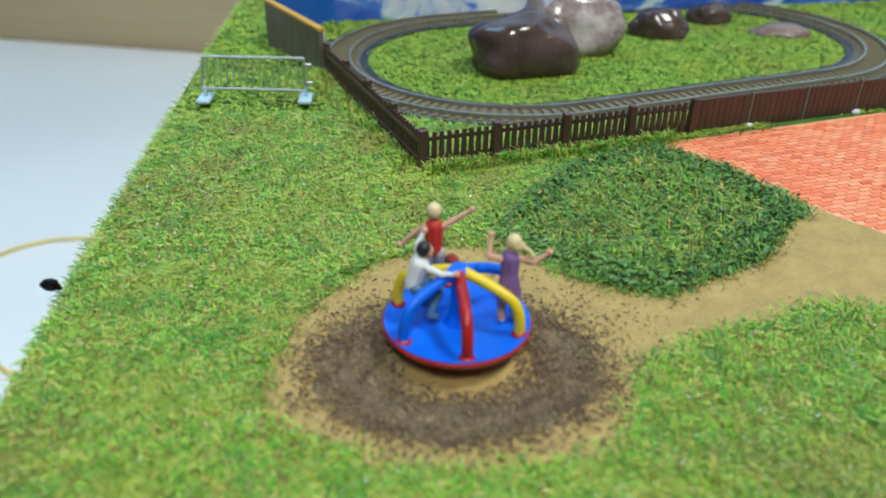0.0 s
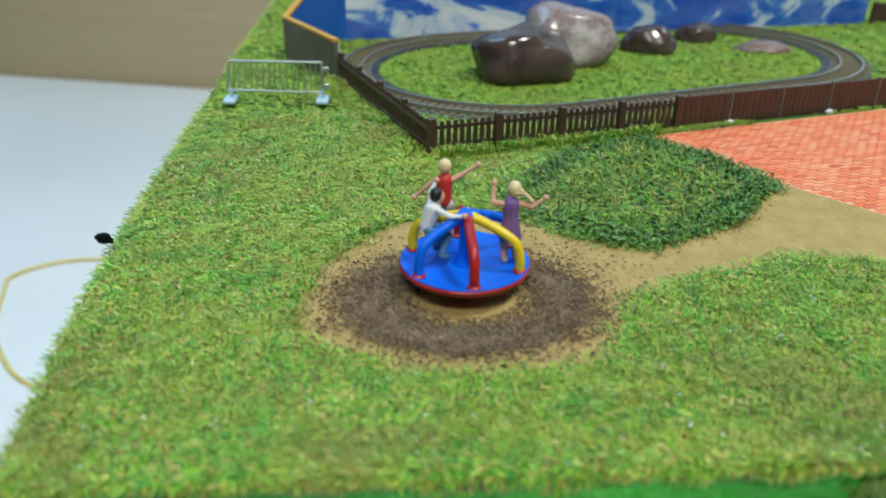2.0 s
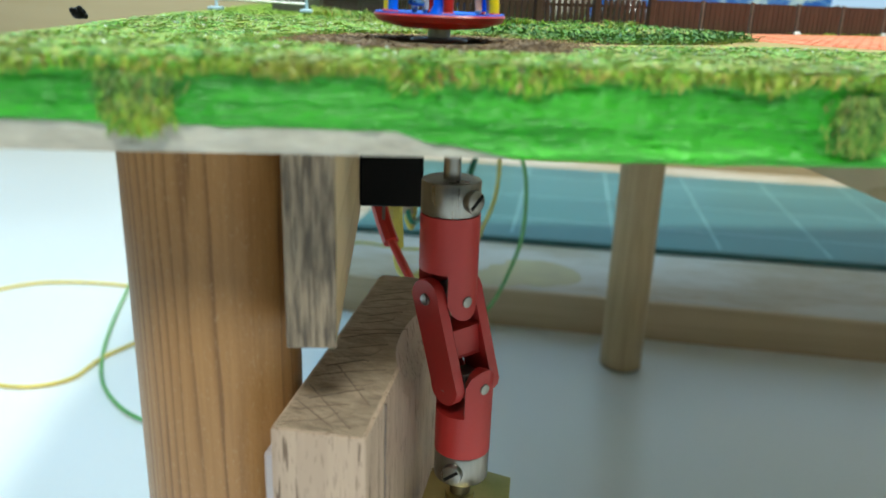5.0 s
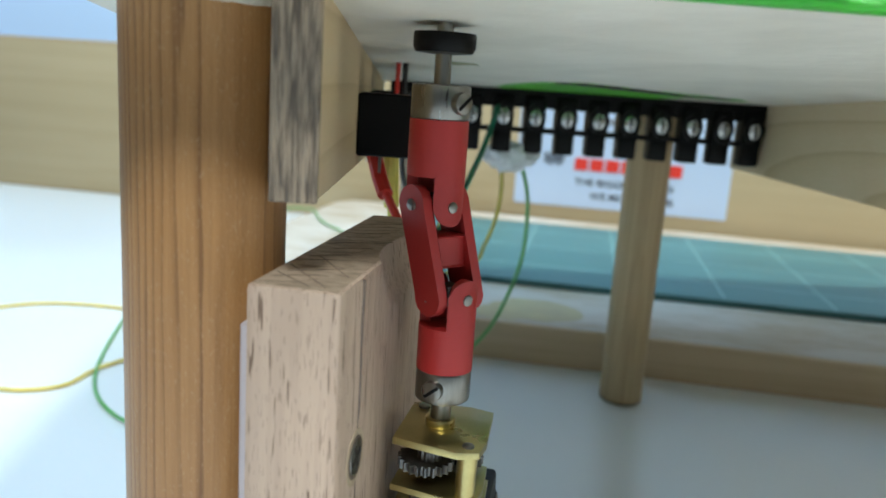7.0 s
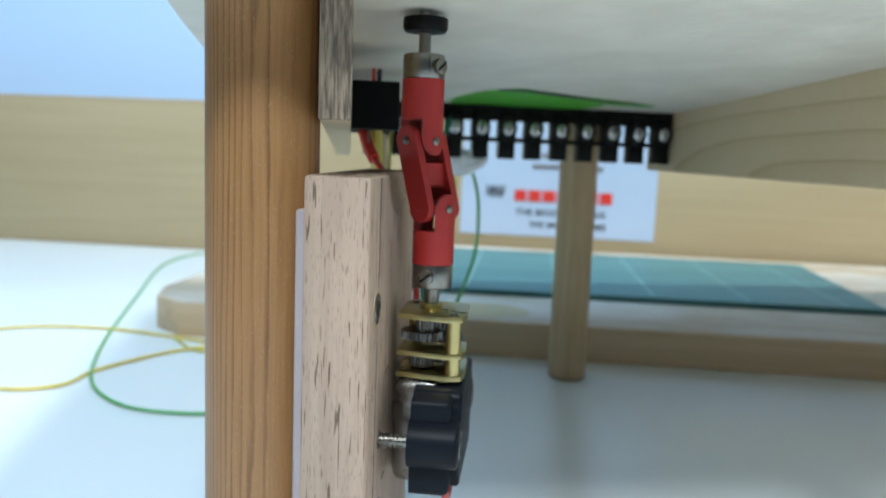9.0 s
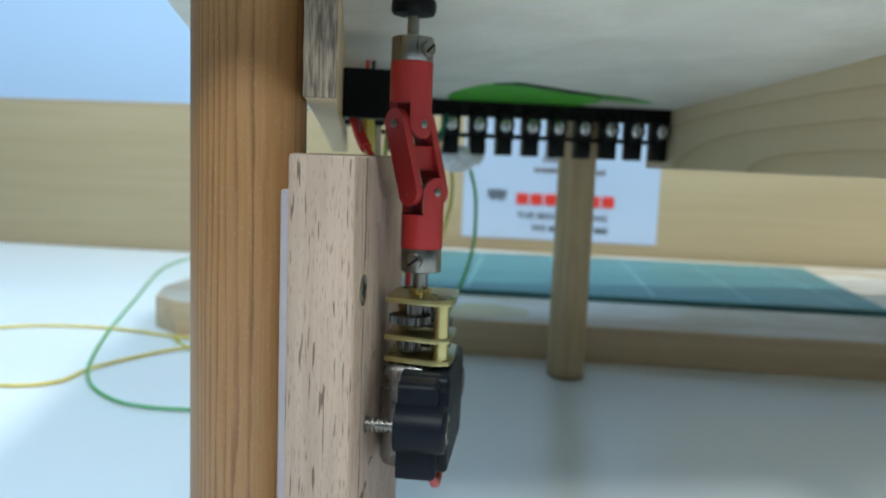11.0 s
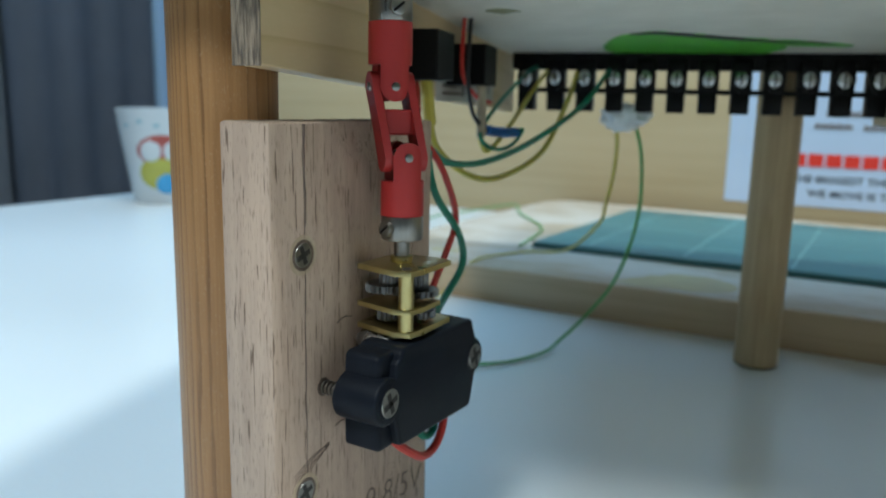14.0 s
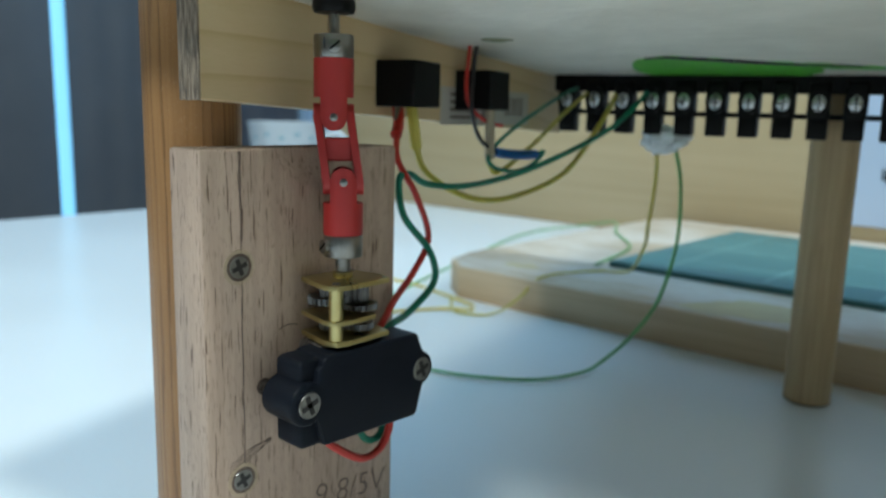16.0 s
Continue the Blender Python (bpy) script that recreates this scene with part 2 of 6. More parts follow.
M_BRICK = by_island("orange_brick", [(0.0, (0.80, 0.17, 0.06)), (0.4, (0.85, 0.25, 0.10)), (0.75, (0.86, 0.34, 0.17)), (1.0, (0.70, 0.11, 0.04))], 0.6, True, 0.06)
M_BRICKS = by_island("orange_bricks", [(0.0, (0.80, 0.17, 0.06)), (0.4, (0.85, 0.25, 0.10)), (0.75, (0.86, 0.34, 0.17)), (1.0, (0.70, 0.11, 0.04))], 0.6, False, 0.06)
M_MORTAR = surface("pale_joint", (0.80, 0.42, 0.24), (0.72, 0.33, 0.17), 200, 0.7, 0, 0.1)
M_FENCE = surface("brown_plastic_fence", (0.08, 0.042, 0.03), (0.045, 0.024, 0.018), 400, 0.45, 0, 0.3, 2000, 0.0001, (1, 1, 0.2))
M_SEAM = surface("pale_fence_seam", (0.20, 0.15, 0.125), (0.11, 0.075, 0.06), 400, 0.5)
M_GREYPANEL = surface("grey_panel", (0.19, 0.17, 0.13), (0.10, 0.10, 0.07), 200, 0.7, 0, 0.4, 800, 0.0003, (1, 1, 0.15))
M_ORANGE = surface("orange_edge", (0.62, 0.34, 0.04), (0.5, 0.24, 0.03), 200, 0.5)
M_RAIL = surface("nickel_rail", (0.55, 0.53, 0.48), (0.4, 0.38, 0.34), 200, 0.35, 0.9, 0.1)
M_BALLAST = surface("grey_roadbed", (0.13, 0.13, 0.12), (0.075, 0.075, 0.07), 700, 0.85, 0, 0.6, 2000, 0.0003)
M_SLEEPER = surface("sleeper_brown", (0.22, 0.18, 0.085), (0.12, 0.095, 0.045), 300, 0.7)
M_DITCH = surface("black_track_edge", (0.02, 0.022, 0.03), (0.012, 0.013, 0.02), 300, 0.4)
M_ROCK = surface("glossy_brown_pebble", (0.10, 0.065, 0.055), (0.04, 0.028, 0.025), 130, 0.16, 0, 0.3, 900, 0.0002)
# Brown pebble; the whitish patches are window reflections put into the colour.
M_ROCKSHINE = surface("pebble_painted_highlight", (0.62, 0.57, 0.57), (0.21, 0.15, 0.135), 50, 0.16, 0, 0.3, 900, 0.0002, (1, 1, 1), (0.56, 0.66))
M_ROCKFLAT = surface("flat_brown_pebble", (0.24, 0.16, 0.13), (0.13, 0.085, 0.07), 110, 0.25, 0, 0.3, 900, 0.0002)
M_STEEL = surface("brushed_steel", (0.30, 0.288, 0.265), (0.20, 0.192, 0.176), 300, 0.3, 1.0, 0.15, 3000, 0.00005, (1, 1, 0.1))
M_SCREW = surface("bright_screw", (0.62, 0.63, 0.64), (0.40, 0.41, 0.42), 500, 0.28, 0.85, 0.2)
# Near-black colour gives the shade inside the screws' cross recesses.
M_RECESS = surface("painted_recess_shade", (0.035, 0.03, 0.028), (0.015, 0.014, 0.013), 900, 0.6, 0, 0.1)
M_CAN = surface("nickel_motor_can", (0.34, 0.33, 0.32), (0.24, 0.235, 0.23), 300, 0.28, 1.0, 0.1)
M_DARKSTEEL = surface("dark_steel", (0.22, 0.21, 0.2), (0.1, 0.1, 0.1), 400, 0.4, 1.0, 0.1)
M_BRASS = surface("brass", (0.56, 0.48, 0.22), (0.45, 0.37, 0.16), 250, 0.3, 1.0, 0.1, 2500, 0.00005)
M_REDJOINT = surface("matt_red_plastic", (0.38, 0.020, 0.018), (0.33, 0.016, 0.015), 150, 0.5, 0, 0.15, 2500, 0.00005)
M_BLACKHOUSE = surface("dark_blue_black_plastic", (0.010, 0.0125, 0.019), (0.007, 0.009, 0.014), 200, 0.42, 0, 0.2, 2500, 0.0001, spec=0.11)
M_BLACK = surface("black_plastic", (0.006, 0.0057, 0.0057), (0.004, 0.004, 0.004), 200, 0.42, 0, 0.1, spec=0.12)
M_BLUE = surface("blue_enamel", (0.003, 0.15, 0.84), (0.002, 0.11, 0.70), 300, 0.4, 0, 0.15, spec=0.3)
M_RED = surface("red_enamel", (0.42, 0.012, 0.012), (0.30, 0.008, 0.01), 300, 0.35, 0, 0.15)
M_YELLOW = surface("yellow_enamel", (0.82, 0.62, 0.01), (0.66, 0.46, 0.01), 300, 0.4, 0, 0.15)
M_SILVER = surface("silver_barrier", (0.55, 0.57, 0.55), (0.42, 0.44, 0.42), 300, 0.4, 0.7, 0.1)
M_PALEBLUE = surface("pale_blue_foot", (0.45, 0.62, 0.72), (0.36, 0.52, 0.64), 300, 0.5)
# White sheet; the blue of the window light is mixed into its colour.
M_PAPER = surface("window_tinted_paper", (0.50, 0.61, 0.80), (0.47, 0.575, 0.76), 40, 0.6, 0, 0.05)
M_LABEL = surface("greyish_label_paper", (0.52, 0.49, 0.44), (0.47, 0.44, 0.39), 40, 0.6, 0, 0.05)
M_INKRED = surface("red_ink", (0.75, 0.04, 0.02), (0.65, 0.03, 0.02), 200, 0.6, 0, 0)
M_INK = surface("black_ink", (0.03, 0.03, 0.035), (0.02, 0.02, 0.025), 200, 0.6, 0, 0)
M_PENCIL = surface("pencil_line", (0.16, 0.11, 0.085), (0.10, 0.07, 0.055), 900, 0.5, 0, 0)
M_MUG = surface("white_glazed_china", (0.46, 0.50, 0.53), (0.42, 0.46, 0.49), 40, 0.15, 0, 0)
M_LIME = surface("lime_glaze", (0.34, 0.34, 0.05), (0.28, 0.28, 0.04), 100, 0.2, 0, 0)
M_SKYGLAZE = surface("blue_glaze", (0.05, 0.28, 0.55), (0.04, 0.24, 0.48), 100, 0.2, 0, 0)
M_REDGLAZE = surface("red_glaze", (0.30, 0.06, 0.045), (0.24, 0.05, 0.04), 100, 0.2, 0, 0)
M_PALEDOT = surface("pale_dot_glaze", (0.28, 0.40, 0.46), (0.24, 0.35, 0.42), 100, 0.2, 0, 0)
M_GLUE = surface("hot_glue", (0.72, 0.74, 0.76), (0.6, 0.62, 0.64), 150, 0.25, 0, 0.2)
M_ACRYL = surface("milky_tape", (0.46, 0.41, 0.43), (0.38, 0.33, 0.35), 90, 0.3, 0, 0.1)
M_CURTAIN = surface("grey_curtain", (0.125, 0.142, 0.178), (0.105, 0.12, 0.152), 20, 0.9, 0, 0.4, 900, 0.0004)
M_CURTAINPALE = surface("slate_curtain", (0.165, 0.18, 0.205), (0.14, 0.155, 0.18), 20, 0.9, 0, 0.4, 900, 0.0004)
M_SHEER = surface("pale_blue_sheer", (0.42, 0.62, 0.80), (0.36, 0.56, 0.75), 10, 0.9, 0, 0.2, 600)
M_SHEER.node_tree.nodes["Principled BSDF"].inputs["Alpha"].default_value = 0.45
M_BLIND = glowing("daylit_blind", (0.50, 0.67, 0.92), 0.13)
# Daylight is put into the north wall's pale blue colour.
M_PALEWALL = surface("daylight_tinted_wall", (0.42, 0.62, 0.80), (0.36, 0.56, 0.75), 10, 0.9, 0, 0.2, 600)
# Dark grey for the other walls and the ceiling.
M_WALL = surface("dark_grey_wall", (0.13, 0.14, 0.15), (0.115, 0.125, 0.135), 4, 0.85, 0, 0.1, 300)
M_FLOOR = wood("oak_floor", (0.42, 0.29, 0.18), (0.36, 0.24, 0.14), (0.26, 0.16, 0.09), 0, 60, 0.5, stain=6)
M_GLOW = glowing("daylight_gap", (0.28, 0.66, 1.0), 1.05)
WIRE = {n: surface(n + "_wire", c, tuple(0.75 * v for v in c), 200, 0.4, 0, 0.05) for n, c in {
    "red": (0.55, 0.03, 0.02), "green": (0.01, 0.20, 0.12), "lime": (0.13, 0.40, 0.11), "yellow": (0.72, 0.58, 0.15),
    "beige": (0.40, 0.34, 0.24), "olive": (0.56, 0.48, 0.07), "black": (0.015, 0.015, 0.017), "blue": (0.02, 0.12, 0.40)}.items()}
SKIN, BLOND, HAIRDARK = (surface(n, c, tuple(0.85 * v for v in c), 500, 0.5, 0, 0) for n, c in (
    ("flesh_paint", (0.70, 0.38, 0.26)), ("blond_paint", (0.78, 0.62, 0.34)), ("black_hair_paint", (0.012, 0.012, 0.015))))
TOPRED, PURPLE, SHIRT, JEANS, GREYCLOTH = (surface(n, c, tuple(0.8 * v for v in c), 500, 0.6, 0, 0.1) for n, c in (
    ("red_top_paint", (0.55, 0.03, 0.02)), ("purple_dress_paint", (0.20, 0.10, 0.30)), ("white_shirt_paint", (0.84, 0.84, 0.86)),
    ("jeans_paint", (0.08, 0.20, 0.34)), ("grey_trouser_paint", (0.48, 0.46, 0.43))))


def backdrop_paint():
    """Printed mountain sky: deep blue with broken white peaks and cloud."""
    m, nt, b = nodes_of("mountain_backdrop_print")
    vec = coords(nt, (0.6, 0.6, 1.3))
    big = noise_tex(nt, vec, 42, 7, 0.65, 1.2)
    small = noise_tex(nt, vec, 160, 5, 0.6)
    col = ramp(nt, big, [(0.46, (0.006, 0.08, 0.50)), (0.505, (0.02, 0.16, 0.62)), (0.53, (0.48, 0.60, 0.76)), (0.60, (0.76, 0.79, 0.82))])
    col = mixed(nt, 0.12, col, ramp(nt, small, [(0.4, (0.04, 0.12, 0.38)), (0.6, (0.6, 0.68, 0.78))]))
    sep = nt.nodes.new("ShaderNodeSeparateXYZ")
    link(nt, coords(nt), sep.inputs[0])
    wing = nt.nodes.new("ShaderNodeMath")
    wing.operation = "LESS_THAN"
    wing.inputs[1].default_value = -0.063
    link(nt, sep.outputs[0], wing.inputs[0])
    col = mixed(nt, wing.outputs[0], col, (0.012, 0.11, 0.46))
    link(nt, col, b.inputs["Base Color"])
    b.inputs["Roughness"].default_value = 0.5
    return m


M_LEAF = by_island("dark_leaf_flock", [(0.0, (0.02, 0.085, 0.014)), (0.5, (0.055, 0.185, 0.028)), (0.85, (0.11, 0.28, 0.04)), (1.0, (0.19, 0.36, 0.06))], 0.55, False, 0.05)
M_BACKDROP = backdrop_paint()


# ---------------- building helpers ----------------
def thing(name, base, label, category, group="", kind=""):
    ob = new(name)
    ob.location = Vector(base) * CM
    return tagged(ob, label, category, group, kind)


def root_of(ob):
    while ob.parent:
        ob = ob.parent
    return ob


def finish(bm, name, material, base, smooth):
    bmesh.ops.recalc_face_normals(bm, faces=bm.faces)
    me = bpy.data.meshes.new(name)
    for v in bm.verts:
        v.co = (v.co - base) * CM
    bm.to_mesh(me)
    bm.free()
    for m in material if isinstance(material, (list, tuple)) else [material]:
        me.materials.append(m)
    if smooth:
        me.polygons.foreach_set("use_smooth", [True] * len(me.polygons))
        me.set_sharp_from_angle(angle=radians(38))
    return me


def part(name, bm, material, parent, label="", smooth=True):
    """Links a bmesh, written in world centimetres, as one mesh under a thing or under a part."""
    base = root_of(parent).location / CM
    ob = new(name, finish(bm, name, material, base, smooth))
    ob.parent = parent
    return tagged(ob, label)


def solo(name, bm, material, base, label, category, group="", kind="", smooth=True):
    """A thing that is one mesh."""
    ob = new(name, finish(bm, name, material, Vector(base), smooth))
    ob.location = Vector(base) * CM
    return tagged(ob, label, category, group, kind)


def box(lo, hi, bevel=0.0, seg=2, bm=None, turn=None):
    """An upright box, optionally bevelled and turned about its first corner's z axis (degrees)."""
    own = bmesh.new()
    bmesh.ops.create_cube(own, size=1)
    lo, hi = Vector(lo), Vector(hi)
    for v in own.verts:
        v.co = Vector((lo[i] + (v.co[i] + 0.5) * (hi[i] - lo[i]) for i in range(3)))
    if bevel:
        bmesh.ops.bevel(own, geom=list(own.edges), offset=bevel, segments=seg, profile=0.5, affect="EDGES")
    if turn:
        pivot, deg = turn
        bmesh.ops.rotate(own, cent=pivot, matrix=Matrix.Rotation(radians(deg), 3, "Z"), verts=own.verts)
    return joined(bm, own)


def joined(bm, own):
    if bm is None:
        return own
    me = bpy.data.meshes.new("tmp")
    own.to_mesh(me)
    own.free()
    bm.from_mesh(me)
    bpy.data.meshes.remove(me)
    return bm


def cyl(p0, p1, r0, r1=None, seg=20, bevel=0.0, bm=None, caps=True):
    """A round bar from p0 to p1."""
    own = bmesh.new()
    p0, p1 = Vector(p0), Vector(p1)
    d = p1 - p0
    bmesh.ops.create_cone(own, cap_ends=caps, segments=seg, radius1=r0, radius2=r0 if r1 is None else r1, depth=d.length)
    if bevel:
        ends = [e for e in own.edges if abs(e.verts[0].co.z - e.verts[1].co.z) < 1e-6]
        bmesh.ops.bevel(own, geom=ends, offset=bevel, segments=2, profile=0.5, affect="EDGES")
    m = Matrix.Translation((p0 + p1) / 2) @ d.to_track_quat("Z", "Y").to_matrix().to_4x4()
    bmesh.ops.transform(own, matrix=m, verts=own.verts)
    return joined(bm, own)


def ball(c, r, seg=14, rings=9, bm=None, squash=(1, 1, 1)):
    own = bmesh.new()
    bmesh.ops.create_uvsphere(own, u_segments=seg, v_segments=rings, radius=1)
    for v in own.verts:
        v.co = Vector((c[i] + v.co[i] * r * squash[i] for i in range(3)))
    return joined(bm, own)


def spline(points, steps=8):
    """A smooth run through the points."""
    p = [Vector(q) for q in points]
    p = [p[0] * 2 - p[1]] + p + [p[-1] * 2 - p[-2]]
    out = []
    for i in range(1, len(p) - 2):
        a, b, c, d = p[i - 1:i + 3]
        for k in range(steps):
            t = k / steps
            out.append(0.5 * (2 * b + (c - a) * t + (2 * a - 5 * b + 4 * c - d) * t * t + (3 * b - a - 3 * c + d) * t ** 3))
    out.append(p[-2])
    return out


def tube(points, r, seg=8, steps=8, bm=None, straight=False):
    """A round tube along a smooth run of points."""
    own = bmesh.new()
    run = [Vector(q) for q in points] if straight else spline(points, steps)
    side, rings = None, []
    for i, q in enumerate(run):
        d = (run[min(i + 1, len(run) - 1)] - run[max(i - 1, 0)]).normalized()
        if side is None:
            side = d.orthogonal().normalized()
        side = (side - d * side.dot(d)).normalized()
        up = d.cross(side)
        rr = r[min(i, len(r) - 1)] if isinstance(r, (list, tuple)) else r
        rings.append([own.verts.new(q + (side * math.cos(a) + up * math.sin(a)) * rr) for a in (2 * math.pi * k / seg for k in range(seg))])
    for a, b in zip(rings, rings[1:]):
        for k in range(seg):
            own.faces.new((a[k], a[(k + 1) % seg], b[(k + 1) % seg], b[k]))
    own.faces.new(rings[0][::-1])
    own.faces.new(rings[-1])
    return joined(bm, own)


def prism(outline, z0, z1, bevel=0.0, bm=None):
    """An outline in x and y, raised from z0 to z1."""
    own = bmesh.new()
    base = own.faces.new([own.verts.new((x, y, z0)) for x, y in outline])
    top = bmesh.ops.extrude_face_region(own, geom=[base])
    new_verts = [g for g in top["geom"] if isinstance(g, bmesh.types.BMVert)]
    bmesh.ops.translate(own, vec=(0, 0, z1 - z0), verts=new_verts)
    if bevel:
        rim = [e for e in own.edges if abs(e.verts[0].co.z - z1) < 1e-6 and abs(e.verts[1].co.z - z1) < 1e-6]
        bmesh.ops.bevel(own, geom=rim, offset=bevel, segments=2, profile=0.5, affect="EDGES")
    return joined(bm, own)


def lathe(profile, centre, seg=32, bm=None):
    """A turned shape from (radius, z) pairs about an upright axis."""
    own = bmesh.new()
    rings = []
    for r, z in profile:
        if r < 1e-6:
            rings.append([own.verts.new((centre[0], centre[1], z))])
        else:
            rings.append([own.verts.new((centre[0] + r * math.cos(2 * math.pi * k / seg), centre[1] + r * math.sin(2 * math.pi * k / seg), z)) for k in range(seg)])
    for a, b in zip(rings, rings[1:]):
        for k in range(seg):
            n = (k + 1) % seg
            if len(a) == 1:
                own.faces.new((a[0], b[k], b[n]))
            elif len(b) == 1:
                own.faces.new((a[k], a[n], b[0]))
            else:
                own.faces.new((a[k], a[n], b[n], b[k]))
    return joined(bm, own)


def wavy(outline, amount, seed, steps=5):
    """The closed outline, softened and made uneven."""
    pts = [Vector((x, y, 0)) for x, y in outline]
    n, out = len(pts), []
    for i in range(n):
        a, b, c, d = (pts[(i + k) % n] for k in (-1, 0, 1, 2))
        for k in range(steps):
            t = k / steps
            q = 0.5 * (2 * b + (c - a) * t + (2 * a - 5 * b + 4 * c - d) * t * t + (3 * b - a - 3 * c + d) * t ** 3)
            w = noise.noise_vector(q * 3 + Vector((seed, 0, 0))) * amount
            out.append((q.x + w.x, q.y + w.y))
    return out


def inside(x, y, poly):
    """Which of the points lie in the outline."""
    hit = np.zeros(len(x), bool)
    for (x0, y0), (x1, y1) in zip(poly, poly[1:] + poly[:1]):
        hit ^= ((y0 > y) != (y1 > y)) & (x < (x1 - x0) * (y - y0) / (y1 - y0 + 1e-12) + x0)
    return hit


def fibres(name, x, y, z, length, width, rise, material, parent, rng, label=""):
    """Many bent fibres rooted at the points: one joined mesh of stuff."""
    n = len(x)
    ang = rng.uniform(0, 2 * np.pi, n)
    ln = length * rng.uniform(0.55, 1.3, n)
    clump = 0.5 + 0.5 * np.sin(x * 9.1 + 2.3 * np.sin(y * 5.3)) * np.sin(y * 8.3 + 1.9 * np.sin(x * 4.7))
    up = rise * rng.uniform(0.1, 1.0, n) * (0.75 + 0.4 * clump)
    w = width * rng.uniform(0.7, 1.3, n)
    dx, dy = np.cos(ang), np.sin(ang)
    bend = rng.uniform(-0.5, 0.5, n)
    v = np.zeros((n, 6, 3))
    for k, (f, g, h) in enumerate(((0, 0, 1), (0.5, 0.75, 1.0), (1.0, 0.85, 0.35))):
        cx = x + (dx * f - dy * bend * f * f) * ln
        cy = y + (dy * f + dx * bend * f * f) * ln
        cz = z + up * g
        v[:, 2 * k] = np.stack([cx - dy * w * h, cy + dx * w * h, cz], 1)
        v[:, 2 * k + 1] = np.stack([cx + dy * w * h, cy - dx * w * h, cz + w * 0.6], 1)
    base = np.array(root_of(parent).location) / CM if parent else np.zeros(3)
    idx = np.arange(n)[:, None] * 6
    quads = np.concatenate([idx + np.array([[0, 1, 3, 2]]), idx + np.array([[2, 3, 5, 4]])])
    me = bpy.data.meshes.new(name)
    me.from_pydata(((v.reshape(-1, 3) - base) * CM).tolist(), [], quads.tolist())
    me.materials.append(material)
    ob = new(name, me)
    if parent:
        ob.parent = parent
    return tagged(ob, label, kind="stuff")


def hanging(name, x, y, z, length, width, material, rng, label):
    """Fibres that hang down over an edge: one joined mesh of stuff."""
    n = len(x)
    ln, w = length * rng.uniform(0.3, 1.4, n), width * rng.uniform(0.6, 1.4, n)
    lean, tilt = rng.normal(0, 0.45, n), rng.uniform(-1, 1, n)
    v = np.zeros((n, 6, 3))
    for k, (f, out, h) in enumerate(((0, 0.0, 1), (0.5, 0.22, 1.0), (1.0, 0.18, 0.4))):
        cx, cy, cz = x + lean * ln * f, y - out * ln, z - ln * f
        v[:, 2 * k] = np.stack([cx - w * h, cy - w * h * tilt, cz], 1)
        v[:, 2 * k + 1] = np.stack([cx + w * h, cy + w * h * tilt, cz], 1)
    idx = np.arange(n)[:, None] * 6
    quads = np.concatenate([idx + np.array([[0, 1, 3, 2]]), idx + np.array([[2, 3, 5, 4]])])
    me = bpy.data.meshes.new(name)
    me.from_pydata((v.reshape(-1, 3) * CM).tolist(), [], quads.tolist())
    me.materials.append(material)
    return tagged(new(name, me), label, kind="stuff")


def upright(outline, y0, y1, bm=None):
    """An outline in x and z, carried from y0 to y1."""
    own = bmesh.new()
    base = own.faces.new([own.verts.new((x, y0, z)) for x, z in outline])
    top = bmesh.ops.extrude_face_region(own, geom=[base])
    bmesh.ops.translate(own, vec=(0, y1 - y0, 0), verts=[g for g in top["geom"] if isinstance(g, bmesh.types.BMVert)])
    return joined(bm, own)


# ---------------- the room ----------------
RX0, RX1, RY0, RY1, RZ0, RZ1 = -82, 210, -190, 64, -74, 172
solo("floor", box((RX0 - 6, RY0 - 6, RZ0 - 6), (RX1 + 6, RY1 + 6, RZ0)), M_FLOOR, (0, 0, RZ0), "oak board floor of the room", "floor", kind="structure")
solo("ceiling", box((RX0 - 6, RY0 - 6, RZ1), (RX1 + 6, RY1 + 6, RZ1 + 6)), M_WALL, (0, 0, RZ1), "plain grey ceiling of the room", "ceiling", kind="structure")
solo("wall_north", box((RX0, RY1, RZ0), (RX1, RY1 + 6, RZ1)), M_PALEWALL, (0, RY1, RZ0), "wall behind the desk, daylight painted into its pale blue", "wall", kind="structure")
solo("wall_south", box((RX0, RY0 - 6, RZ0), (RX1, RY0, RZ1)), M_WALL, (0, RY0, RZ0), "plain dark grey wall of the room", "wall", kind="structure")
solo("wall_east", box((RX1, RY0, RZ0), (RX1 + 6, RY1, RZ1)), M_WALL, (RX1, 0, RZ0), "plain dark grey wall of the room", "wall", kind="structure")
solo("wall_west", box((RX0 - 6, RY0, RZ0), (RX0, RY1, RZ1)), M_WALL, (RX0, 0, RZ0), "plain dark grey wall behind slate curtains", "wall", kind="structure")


def curtain(x0, y0, x1, y1, z0, z1, folds, deep, material, label):
    """A hanging cloth with soft upright folds."""
    own = bmesh.new()
    n = folds * 10
    d = Vector((x1 - x0, y1 - y0, 0))
    nrm = Vector((-d.y, d.x, 0)).normalized()
    rows = []
    for z in (z0, z1):
        rows.append([own.verts.new(Vector((x0, y0, z)) + d * (i / n) + nrm * deep * (math.sin(i * 0.63) + 0.5 * math.sin(i * 0.27 + 1))) for i in range(n + 1)])
    for i in range(n):
        own.faces.new((rows[0][i], rows[0][i + 1], rows[1][i + 1], rows[1][i]))
    bmesh.ops.solidify(own, geom=own.faces[:], thickness=0.15)
    solo("curtain", own, material, (x0, y0, z0), label, "curtain", "curtains by the window")


